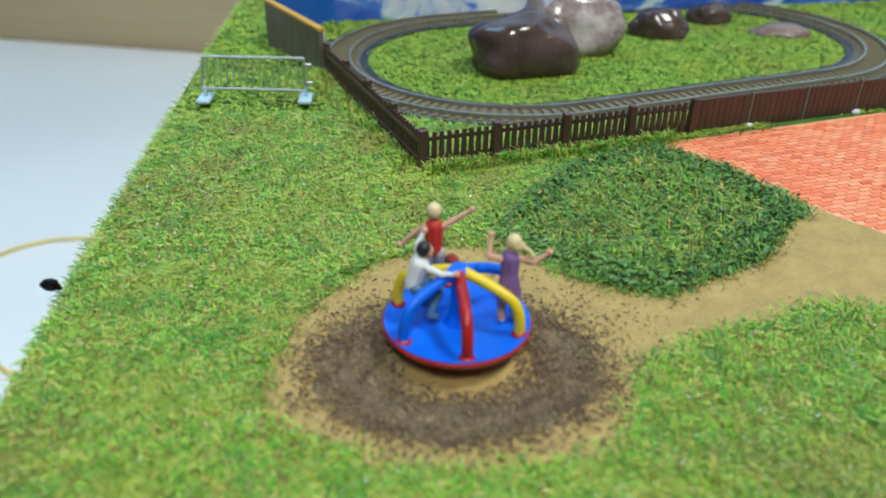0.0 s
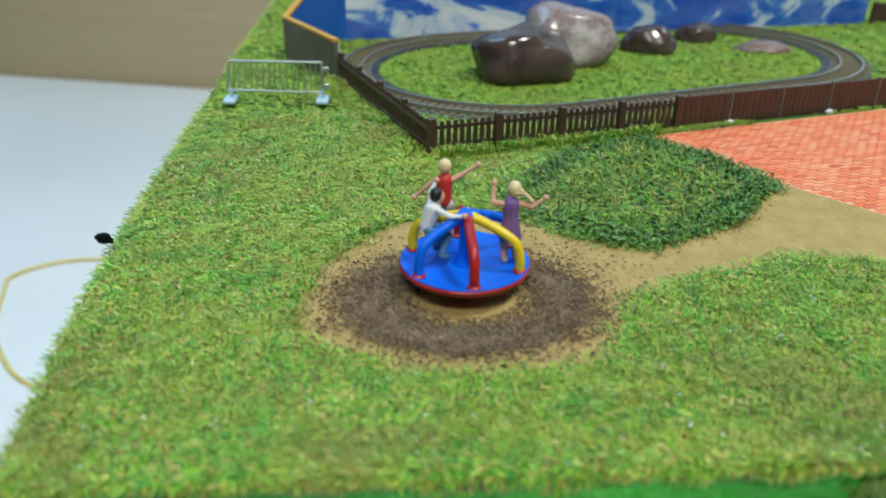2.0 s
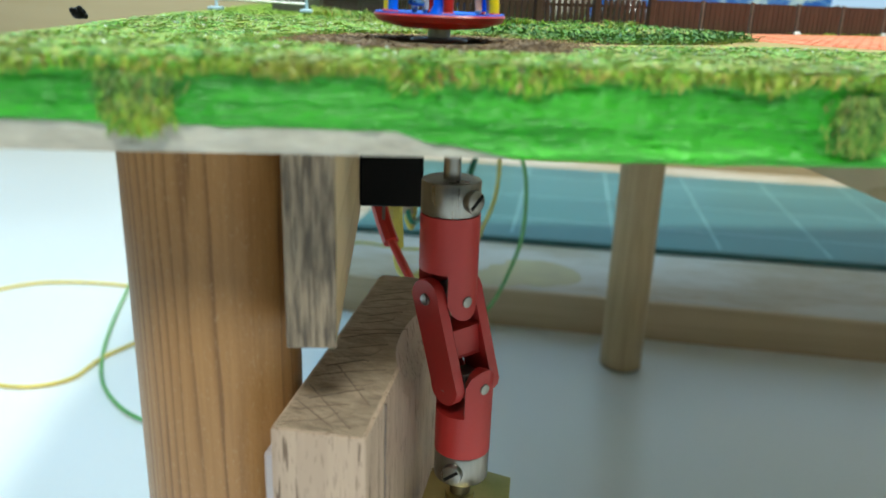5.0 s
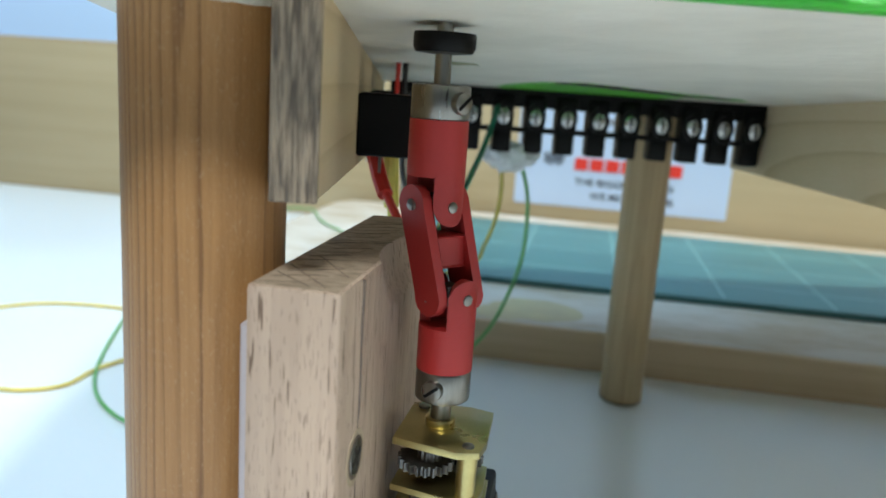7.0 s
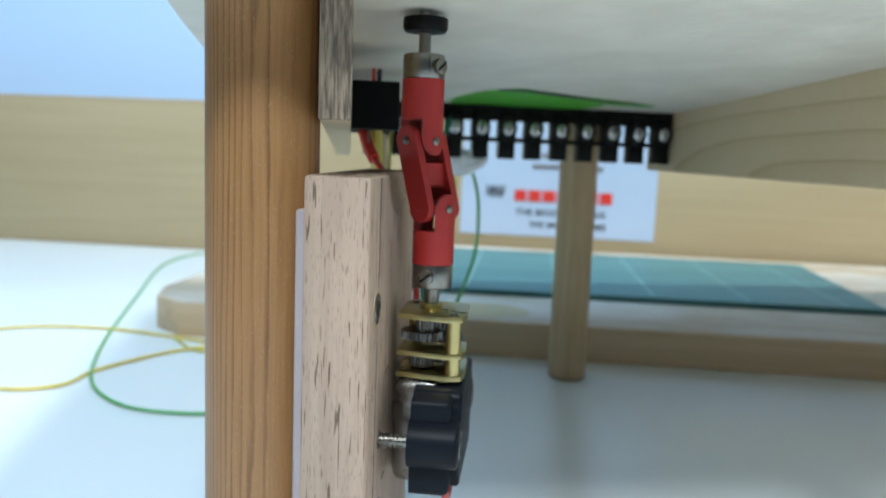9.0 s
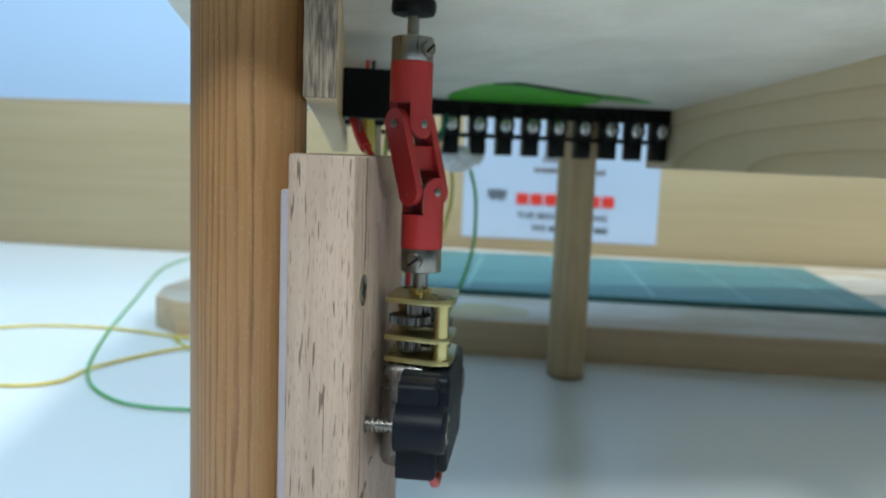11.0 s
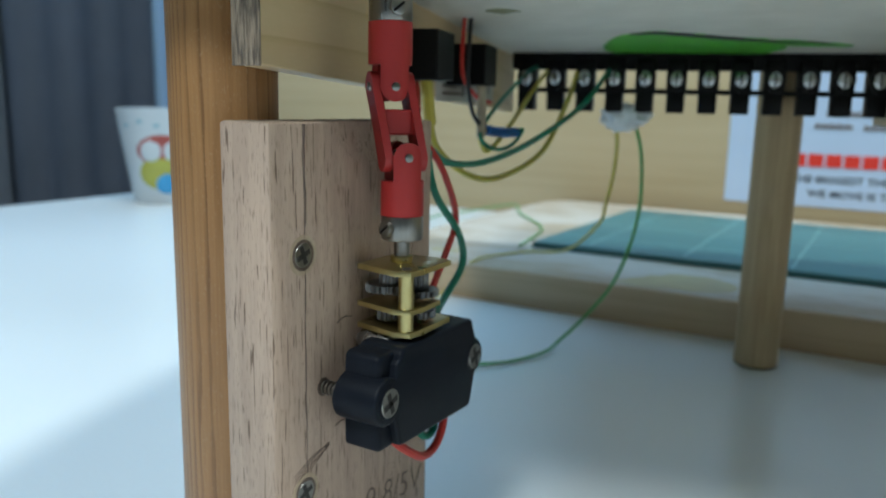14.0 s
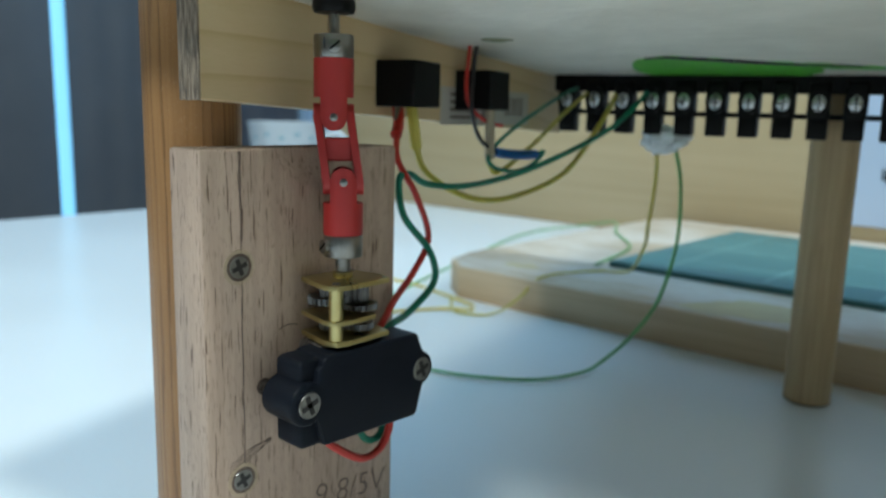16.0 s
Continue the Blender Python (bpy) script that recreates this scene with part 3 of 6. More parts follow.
curtain(-79, -30, -79, 30.2, -60, 150, 9, 0.1, M_CURTAINPALE, "slate grey hanging curtain beside a bright gap")
curtain(-78.5, 31.6, -78.5, 43, -60, 150, 3, 0.1, M_CURTAINPALE, "slate grey hanging curtain beside a bright gap")
curtain(-78, 43.2, -77, 62.5, -60, 150, 4, 0.3, M_CURTAIN, "dark purplish grey hanging curtain")
curtain(-76.5, 61.5, -57, 61.0, -60, 150, 5, 0.25, M_SHEER, "pale blue sheer curtain with soft folds")
solo("window_2", box((-80, 62.6, -20), (120, 63.2, 110)), M_BLIND, (0, 63, 0), "pale blue daylit window blind behind the desk", "window", kind="structure")
solo("window_1", box((-81.5, 29.4, -40), (-80.6, 32.4, 150)), M_GLOW, (-81, 31, -40), "bright cyan strip of daylight between two curtains", "window", kind="structure")

desk = thing("desk", (0, -10, -73), "white laminate desk carrying the model layout", "desk")
part("desktop", box((-51.5, -62, -2.4), (95, 48.3, 0), 0.15), M_TABLE, desk)
for lx, ly in ((-48, -58), (91, -58), (-48, 44), (91, 44)):
    part("leg", box((lx - 2.5, ly - 2.5, -74), (lx + 2.5, ly + 2.5, -2.4), 0.2), M_STEEL, desk)

panel = thing("plywood_panel", (0, 48.4, 0), "pale plywood panel standing upright along the desk's rear edge", "panel")
part("board", box((-53.2, 48.4, -2), (95, 50.0, 11.45), 0.03), M_WALLPLY, panel)
part("top_edge", box((-53.2, 48.38, 11.45), (95, 50.02, 11.6), 0.05), M_PLANK, panel, "bare layered top edge")

poster = thing("poster", (4.6, 48.3, 2.35), "white printed sheet, painted bluish as if window-lit, with a red heading, fixed to the plywood panel", "poster")
part("sheet", box((-2.65, 48.34, 2.35), (11.75, 48.39, 11.2)), M_PAPER, poster)
for k in range(7):
    x0 = 1.35 + k * 1.05
    part("red_bar", box((x0, 48.29, 4.95), (x0 + 0.9, 48.335, 5.78)), M_INKRED, poster)
for i in range(7):
    part("emblem_bar", box((-0.75 + 0.2 * i, 48.29, 5.35 - 0.1 * (i % 3)), (-0.62 + 0.2 * i, 48.335, 6.05 - 0.13 * (i % 2))), M_INK, poster)
for x0, x1, z0 in ((2.6, 5.0, 7.4), (5.4, 8.0, 7.35), (3.2, 6.6, 8.2)):
    for k in range(int((x1 - x0) / 0.22)):
        part("text_bar", box((x0 + 0.22 * k, 48.29, z0), (x0 + 0.22 * k + 0.16, 48.335, z0 + 0.34 - 0.06 * (k % 2))), M_PENCIL, poster)

plank_outline = [(-12.7, 21.9), (60, 22.3), (60, 47.5), (-14.3, 47.5), (-15.0, 46), (-15.0, 25.4), (-14.3, 23.2)]
plank = thing("wooden_plank", (0, 22, 0), "thick pale wooden board lying flat on the desk", "board")
part("body", prism(plank_outline, 0.0, 1.5, 0.08), [M_PLANK], plank)
part("worn_top", prism([(x * 0.995 + 0.05, 34 + (y - 34) * 0.985) for x, y in plank_outline], 1.501, 1.506), M_PLANKTOP, plank, "stained and scratched top face")
for k, spot in enumerate(([(-1.8, 22.5), (0.5, 22.5), (2.6, 23.4), (1.9, 25.3), (0.0, 25.6), (-1.2, 24.2)], [(-11.8, 24.2), (-10.6, 23.9), (-9.9, 24.5), (-10.8, 25.2)])):
    part("stain", prism(wavy(spot, 0.3, 21 + k, 4), 1.5065, 1.5095), M_STAIN, plank, "yellow stain")
mat = thing("cutting_mat", (5, 30, 1.51), "dark green cutting mat with a printed grid on the plank", "cutting mat")
part("sheet", prism([(-7.8, 27.6), (19.6, 28.3), (20.6, 43.6), (-7.6, 43.2)], 1.512, 1.80, 0.04), M_MAT, mat)
for k in range(6):
    part("grid_line", box((-5.2 + 4.6 * k, 28.4, 1.80), (-5.12 + 4.6 * k, 43.0, 1.806)), M_MATLINE, mat)
for k in range(3):
    part("grid_line", box((-7.4, 31 + 4.6 * k, 1.80), (19.8, 31.08 + 4.6 * k, 1.806)), M_MATLINE, mat)

# mug on the desk
MC = (-44.9, 36.0)
mug = thing("mug", (*MC, 0), "white china mug with a colourful round print, standing on the desk", "mug")
body = lathe([(0, 0.0), (2.15, 0.0), (2.3, 0.25), (2.72, 3.0), (3.42, 7.5), (3.46, 7.62), (3.32, 7.62), (3.24, 7.4), (2.52, 3.0), (2.1, 0.5), (0, 0.45)], MC, 40)
part("body", body, M_MUG, mug)
hd = Vector((math.cos(radians(35)), math.sin(radians(35)), 0))
hp = [Vector((*MC, 0)) + hd * r + Vector((0, 0, z)) for r, z in ((3.1, 6.3), (4.6, 6.6), (5.3, 5.5), (4.7, 3.7), (3.6, 2.0), (2.45, 1.5))]
part("handle", tube(hp, 0.42, 10, 6), M_MUG, mug)
fd = Vector((math.cos(radians(-45)), math.sin(radians(-45)), 0))
fs = Vector((-fd.y, fd.x, 0))


def mug_spot(u, z, ru, rz, proud=0.05):
    """A low lens of glaze on the mug's wall."""
    own = ball((0, 0, 0), 1, 16, 10)
    for v in own.verts:
        s, d, h = v.co.x * ru + u, v.co.y * proud, v.co.z * rz + z
        r = 2.3 + 0.1527 * (h - 0.25) if h < 3 else 2.72 + 0.1556 * (h - 3)
        a = s / r
        v.co = Vector((*MC, h)) + fd * math.cos(a) * (r + d) + fs * math.sin(a) * (r + d)
    return own


part("print_patch", mug_spot(0.35, 4.35, 2.05, 1.25, 0.06), M_REDGLAZE, mug, "dull red printed patch")
part("print_patch", mug_spot(0.2, 2.55, 1.75, 1.35, 0.09), M_LIME, mug, "lime green printed patch")
part("print_patch", mug_spot(0.6, 1.75, 0.95, 0.9, 0.13), M_SKYGLAZE, mug, "blue printed patch")
part("print_patch", mug_spot(-0.55, 4.3, 0.85, 0.85, 0.13), M_MUG, mug)
part("print_patch", mug_spot(1.2, 4.3, 0.85, 0.85, 0.13), M_MUG, mug)
for k, m in enumerate((M_PALEDOT,) * 5):
    part("print_patch", mug_spot(-2.6 + 1.3 * k, 6.3 + 0.3 * (k % 2), 0.28, 0.2, 0.05), m, mug)

# loose wires on the desk
solo("wire_loop", tube([(-10.9, 20.9, .08), (-12.6, 21.4, .08), (-16.2, 22.1, .08), (-19.3, 21.6, .08), (-20.8, 20.0, .08), (-20.3, 18.6, .08), (-18.6, 15.9, .08), (-16.3, 13.9, .08), (-14.6, 13.5, .08), (-13.3, 14.3, .08), (-13.1, 16.2, .08), (-11.8, 19.0, .08), (-10.4, 20.4, .08)], 0.075, 8, 10), WIRE["yellow"], (-15, 18, 0), "loose yellow wire lying in a loop on the desk", "wire", "wires")

# ---------------- the layout board ----------------
ZB, ZT = 10.8, 11.42
ZU = ZB + 0.11
BO = [(-3.05, 0.0), (60.0, 0.0), (60.0, 26.0), (-3.92, 26.0), (-3.82, 19.3), (-3.7, 12.6), (-3.55, 8.6), (-3.44, 4.9), (-3.3, 2.35)]
# the board and its landscape stand at an angle to the drive below
LAND = Matrix.Translation(Vector((0.254, 0.085, 0.11)) * CM) @ Matrix.Rotation(0.238, 4, "Z")


def board_xy(points):
    """World places under the board, in the board's own frame."""
    inv = Matrix.Rotation(-0.238, 3, "Z")
    return [(inv @ Vector((x - 0.254, y - 0.085, 0)))[:2] for x, y in points]

board = thing("layout_board", (5, 5, ZB), "model railway baseboard, whitewashed beneath, edges painted bright green", "baseboard")


def under(y):
    """The underside's height: the board thickens towards the terminal strip."""
    return ZB - 0.05 * min(max(y, 0.0), 16.5)


wedge = bmesh.new()
rows = []
for xl, y in ((-3.05, 0.0), (-3.3, 2.35), (-3.44, 4.9), (-3.55, 8.6), (-3.7, 12.6), (-3.77, 16.5), (-3.92, 26.0)):
    rows.append([wedge.verts.new(q) for q in ((xl, y, under(y)), (60.0, y, under(y)), (60.0, y, 11.03), (xl, y, 11.03))])
for a, b in zip(rows, rows[1:]):
    for k in range(4):
        wedge.faces.new((a[k], a[(k + 1) % 4], b[(k + 1) % 4], b[k]))
wedge.faces.new(rows[0][::-1])
wedge.faces.new(rows[-1])
part("plywood", wedge, M_UNDER, board, "whitewashed plywood underside", False)
part("raw_edge", upright([(-3.05, 10.795), (0.95, 10.795), (0.62, 10.9), (0.3, 10.93), (0.1, 11.0), (-3.05, 11.02)], -0.012, 0.1), M_RAWEDGE, board, "bare greyish plywood edge")
edge = [(-3.05, 11.02), (0.1, 10.98), (0.32, 10.9), (0.6, 10.88), (0.98, 10.79), (1.6, 10.78), (60, 10.78), (60, 11.44), (-3.05, 11.44)]
front = upright(edge, -0.02, 0.3)
part("painted_edge", front, M_EDGEGREEN, board, "glossy bright green brushed paint")


def edge_low(x):
    """Where the paint ends on the front edge."""
    return float(np.interp(x, (-3.05, 0.1, 0.32, 0.6, 0.98, 1.6, 60), (11.02, 10.98, 10.9, 10.88, 10.79, 10.775, 10.775)))


relief = bmesh.new()
cols = []
for i in range(531):
    x = -3.05 + i * 0.032
    lo = edge_low(x) + 0.02 * noise.noise(Vector((x * 2.2, 3.0, 0)))
    col = []
    for k in range(29):
        z = lo + (11.45 - lo) * k / 28
        q = Vector((x * 1.7, z * 11, 0))
        rough = max(0.25, 1.1 - abs(x - 1.0) / 5)
        y = -0.044 - 0.018 * noise.noise(q) - 0.012 * noise.noise(q * 3.1) - 0.028 * rough * noise.noise(Vector((x * 9, z * 14, 4)))
        y -= 0.055 * math.exp(-((z - 10.835) / 0.04) ** 2) * (0.7 + 0.5 * noise.noise(Vector((x * 3, 0, 5))))
        y -= 0.028 * math.exp(-((z - 11.09) / 0.035) ** 2) * (0.6 + 0.8 * noise.noise(Vector((x * 4, 2, 5))))
        y += 0.022 * math.exp(-((z - 10.98) / 0.03) ** 2)
        col.append(relief.verts.new((x, min(y, -0.022) if 0 < k < 28 else -0.012, z)))
    cols.append(col)
for a, b in zip(cols, cols[1:]):
    for k in range(28):
        relief.faces.new((a[k], b[k], b[k + 1], a[k + 1]))
part("brushed_paint", relief, M_EDGEGREEN, board, "thick uneven green paint with a beaded lower rim")
part("turf_base", prism(BO, 11.03, ZT), M_SOIL, board, "green flocked base layer")
SMEARS = ([(-0.5, 15.8), (0.3, 13.6), (1.3, 12.6), (1.9, 12.4), (2.6, 13.0), (3.4, 13.8), (4.3, 14.7), (4.3, 16.8), (2.5, 18.0), (0.2, 17.8)],
          [(4.2, 14.7), (5.2, 15.2), (6.0, 16.0), (6.1, 16.5), (5.2, 16.2), (4.3, 15.6)], [(-0.75, 8.5), (-0.4, 8.3), (-0.1, 8.6), (-0.3, 8.9), (-0.65, 8.8)])
for k, spot in enumerate(SMEARS):
    smear = prism(wavy(board_xy(spot), 0.16, 3 + k, 6), -0.014, 0.01)
    for v in smear.verts:
        v.co.z += under(v.co.y)
    part("paint_smear", smear, M_FLAKE if k == 2 else M_GREENSMEAR, board, "torn olive flake" if k == 2 else "smear of green paint")
ridge = [(*q, under(q[1]) - 0.012) for q in board_xy([(1.2, 12.65), (1.9, 12.45), (2.6, 13.05), (3.4, 13.85), (4.3, 14.75), (5.2, 15.2), (5.7, 15.7)])]
part("smear_rim", tube(ridge, [0.03, 0.06, 0.07, 0.07, 0.05, 0.03, 0.015], 6, 1, None, True), M_INK, board, "dark rim of the smear")

board.matrix_basis = LAND @ board.matrix_basis

# legs and beams below the board
leg = thing("table_leg", (-1.88, 1.64, 0), "round varnished pine leg under the baseboard's corner", "leg", "legs under the board")
part("shaft", cyl((-1.88, 1.64, 0), (-1.88, 1.64, ZU), 0.85, seg=64, bevel=0.03), M_PINE, leg)
bead = lathe([(0.83, ZU - 0.2), (0.87, ZU - 0.19), (0.9, ZU - 0.14), (0.93, ZU - 0.08), (0.94, ZU), (0.83, ZU)], (-1.88, 1.64), 48)
for v in bead.verts:
    v.co.z += 0.035 * noise.noise(v.co * 5)
part("glue_bead", bead, M_RAWEDGE, leg, "whitish bead of glue at its top")
dowel = thing("table_leg", (4.05, 19.65, 0), "round pale dowel leg under the baseboard", "leg", "legs under the board")
part("shaft", cyl((4.05, 19.65, 0.06), (4.05, 19.65, ZU), 0.70, seg=40, bevel=0.03), M_DOWEL, dowel)
part("sawn_foot", lathe([(0, 0), (0.62, 0), (0.69, 0.05), (0.70, 0.1), (0.66, 0.11), (0, 0.11)], (4.05, 19.65), 40), M_SLEEPER, dowel, "darker sawn foot")
SA = 13.0
strip = thing("wooden_strip", (-0.6, 0.87, ZU), "pale wooden strip fixed under the board, its sawn end weathered", "batten")
SP = Vector((-0.36, 0.87, 0))
bar_bm = box((-0.81, 0.9, 8.92), (-0.36, 17.4, ZU), 0.02, 1)
for v in bar_bm.verts:
    if v.co.y > 10 and v.co.z < 9.2:
        v.co.z -= 0.7
bmesh.ops.rotate(bar_bm, cent=SP, matrix=Matrix.Rotation(radians(SA), 3, "Z"), verts=bar_bm.verts)
part("bar", bar_bm, M_STRIP, strip)
part("sawn_end", box((-0.815, 0.86, 8.90), (-0.355, 0.91, ZU), 0.015, 1, turn=(SP, SA)), M_ENDGRAIN, strip, "grey weathered end grain")
solo("wooden_beam", box((6.65, 0.4, 8.07), (7.8, 20.4, ZU), 0.03, 1, turn=(Vector((6.65, 20.4, 0)), 13)), M_BEAM, (7, 18, ZU), "pale wooden beam running under the board", "beam")

# beech block with its screws and pencil marks
block = thing("beech_block", (-0.5, 2.8, 0), "upright beech block with pencil marks that carries the motor", "block")


def carve(bm, cutter):
    """The mesh with the cutter's shape taken out of it."""
    obs = []
    for b in (bm, cutter):
        bmesh.ops.recalc_face_normals(b, faces=b.faces)
        me = bpy.data.meshes.new("tmp")
        b.to_mesh(me)
        b.free()
        ob = bpy.data.objects.new("tmp", me)
        scene.collection.objects.link(ob)
        obs.append(ob)
    mod = obs[0].modifiers.new("cut", "BOOLEAN")
    mod.operation, mod.object, mod.solver = "DIFFERENCE", obs[1], "EXACT"
    bpy.context.view_layer.update()
    me = bpy.data.meshes.new_from_object(obs[0].evaluated_get(bpy.context.evaluated_depsgraph_get()))
    for ob in obs:
        bpy.data.objects.remove(ob)
    out = bmesh.new()
    out.from_mesh(me)
    bpy.data.meshes.remove(me)
    return out


part("body", carve(box((-0.95, 0.62, 0), (0, 4.95, 8.13), 0.05, 2), ball((0.32, 3.0, 8.25), 1.0, 40, 28, None, (0.52, 1.25, 1.05))), M_BEECH, block)
part("sawn_top", carve(box((-0.90, 0.66, 8.12), (-0.05, 4.9, 8.137)), ball((0.32, 3.0, 8.25), 1.0, 40, 28, None, (0.52, 1.25, 1.05))), M_SAWN, block, "rough sawn end grain", False)
part("pencil_mark", tube([(0.003, 2.1, 4.94), (0.003, 2.3, 5.0), (0.003, 2.5, 4.96)], 0.012, 5, 3), M_PENCIL, block)
crack = [(0.0, 1.345 + 0.03 * noise.noise(Vector((0, 3, z * 1.1))) + 0.012 * noise.noise(Vector((0, 9, z * 5))), z) for z in np.linspace(0.1, 8.1, 90)]
part("crack", tube(crack, [0.009 + 0.012 * abs(noise.noise(Vector((5, 0, q[2] * 2.3)))) + (0.012 if q[2] > 6.6 else 0) for q in crack], 5, 1, None, True), M_PENCIL, block, "dark crack along the grain")
part("pilot_hole", cyl((-0.02, 1.76, 3.97), (0.004, 1.76, 3.97), 0.15, seg=18), M_PENCIL, block, "dark rim round the screw")
part("pencil_mark", tube([(0.003, 2.05, 3.2), (0.003, 2.2, 3.24), (0.003, 2.32, 3.21)], 0.012, 5, 3), M_PENCIL, block)


def saw_mark(points, r):
    part("saw_mark", tube(points, r, 4, 3), M_SAWMARK, block)


for k in range(16):
    x0, y0 = -0.86 + 0.05 * (k % 4), 0.74 + 0.24 * k
    saw_mark([(x0, y0, 8.138), (x0 + 0.35, y0 + 0.12 + 0.05 * (k % 3), 8.139), (-0.38 + 0.06 * (k % 5), y0 + 0.3 - 0.1 * (k % 2), 8.138)], 0.004 + 0.002 * (k % 3))
for x0, y0, x1, y1 in ((-0.85, 1.5, -0.2, 0.75), (-0.85, 1.15, -0.35, 0.72), (-0.7, 2.0, -0.12, 1.2)):
    saw_mark([(x0, y0, 8.138), ((x0 + x1) / 2, (y0 + y1) / 2, 8.139), (x1, y1, 8.138)], 0.007)


def pan_screw(name, c, axis, r, parent, material):
    """A countersunk cross-head screw whose head faces along x."""
    own = lathe([(0, 0.0), (r * 0.55, 0.0), (r * 0.92, 0.0), (r, -0.03), (r * 0.5, -0.2), (0, -0.2)], (0, 0), 24)
    m = Matrix.Translation(c) @ Vector(axis).to_track_quat("Z", "Y").to_matrix().to_4x4()
    bmesh.ops.transform(own, matrix=m, verts=own.verts)
    head = part(name, own, material, parent, "cross-head steel screw")
    # The cross is laid on, not cut; its depth is only dark colour.
    cross = bmesh.new()
    for a in (20, 110):
        arm = box((-r * 0.74, -r * 0.2, -0.01), (r * 0.74, r * 0.2, 0.003))
        bmesh.ops.rotate(arm, cent=(0, 0, 0), matrix=Matrix.Rotation(radians(a), 3, "Z"), verts=arm.verts)
        joined(cross, arm)
    bmesh.ops.transform(cross, matrix=m, verts=cross.verts)
    part("cross_recess", cross, M_RECESS, head, "cross recess with its shade painted dark")
    return head


for sz in (6.17, 2.36):
    part("screw_hole", cyl((-0.05, 1.3, sz), (0.008, 1.3, sz), 0.32, 0.305, seg=28), M_RAWWOOD, block, "pale countersunk rim")
    part("hole_edge", cyl((-0.05, 1.3, sz), (0.010, 1.3, sz), 0.24, seg=24), M_PENCIL, block, "dark edge round the screw")
    pan_screw("screw", Vector((0.018, 1.3, sz)), (1, 0, 0), 0.2, block, M_STEEL)
scrib = bmesh.new()
for k in range(3):
    tube([(0.001, 1.05, 2.62 + 0.05 * k), (0.003, 1.5, 2.85 + 0.03 * k), (0.003, 1.9, 2.98 - 0.03 * k), (0.003, 1.5, 2.72 + 0.04 * k), (0.003, 1.1, 2.6)], 0.005, 4, 4, scrib)
part("pencil_scribble", scrib, M_PENCIL, block)


def lettering(text, size, m, material, parent, name="pencil_writing", weight=-0.012):
    """Pencilled characters as a thin mesh."""
    cu = bpy.data.curves.new("lettering", "FONT")
    cu.body, cu.size, cu.extrude, cu.offset = text, size, 0.004, weight
    tmp = bpy.data.objects.new("lettering", cu)
    scene.collection.objects.link(tmp)
    bpy.context.view_layer.update()
    me = bpy.data.meshes.new_from_object(tmp.evaluated_get(bpy.context.evaluated_depsgraph_get()))
    bpy.data.objects.remove(tmp)
    own = bmesh.new()
    own.from_mesh(me)
    bpy.data.meshes.remove(me)
    bmesh.ops.transform(own, matrix=m, verts=own.verts)
    return part(name, own, material, parent, smooth=False)


WR = Matrix(((0, 0, 1, 0.004), (1, 0.12, 0, 2.85), (-0.13, 1, 0, 1.2), (0, 0, 0, 1)))
lettering("9 8/5V", 0.70, WR, M_PENCIL, block)
for text, x0, z0 in (("THE BIGGEST THING", 1.45, 3.92), ("WE MOVE IS TIME", 2.55, 3.0)):
    lettering(text, 0.64, Matrix(((1.12, 0, 0, x0), (0, 0, -1, 48.332), (0, 1, 0, z0), (0, 0, 0, 1))), M_INK, poster, "printed_line", 0.016)
solo("glue_strip", box((-1.16, 0.95, 0), (-0.955, 2.2, 7.62), 0.03, 1), M_ACRYL, (-1.05, 1.5, 0), "milky strip of glue between leg and beech block", "glue")

# ---------------- drive shaft and motor ----------------
UA = Vector((0.34, 3.06, 0))
LA = Vector((0.60, 3.06, 0))
up_joint, low_joint = UA + Vector((0, 0, 8.68)), LA + Vector((0, 0, 7.58))
PR = radians(-40)
DA, DB = Vector((math.cos(PR), math.sin(PR), 0)), Vector((-math.sin(PR), math.cos(PR), 0))


def at(axis, z):
    return (axis.x, axis.y, z)


def ring_wall(axis, z0, z1, r, half, side_dir, bm):
    """A curved prong of a fork: part of a round sleeve, with a rounded tip."""
    own = bmesh.new()
    a0 = math.atan2(side_dir.y, side_dir.x)
    n, rows = 8, 7
    tip = z1
    grid = []
    for j in range(rows):
        f = j / (rows - 1)
        line_o, line_i = [], []
        for i in range(n + 1):
            u = 2 * i / n - 1
            zt = z0 + (tip - z0) * f
            rnd = math.copysign(1, tip - z0) * half * r * (1 - math.sqrt(max(0, 1 - u * u * 0.96)))
            z = zt - rnd * f
            a = a0 + u * half
            line_o.append(own.verts.new((axis.x + r * math.cos(a), axis.y + r * math.sin(a), z)))
            ri = r - 0.13
            line_i.append(own.verts.new((axis.x + ri * math.cos(a), axis.y + ri * math.sin(a), z)))
        grid.append((line_o, line_i))
    for (ao, ai), (bo, bi) in zip(grid, grid[1:]):
        for i in range(n):
            own.faces.new((ao[i], ao[i + 1], bo[i + 1], bo[i]))
            own.faces.new((ai[i + 1], ai[i], bi[i], bi[i + 1]))
        own.faces.new((ao[0], bo[0], bi[0], ai[0]))
        own.faces.new((ao[n], ai[n], bi[n], bo[n]))
    for lo, li in (grid[0], grid[-1]):
        for i in range(n):
            own.faces.new((lo[i], lo[i + 1], li[i + 1], li[i]))
    return joined(bm, own)


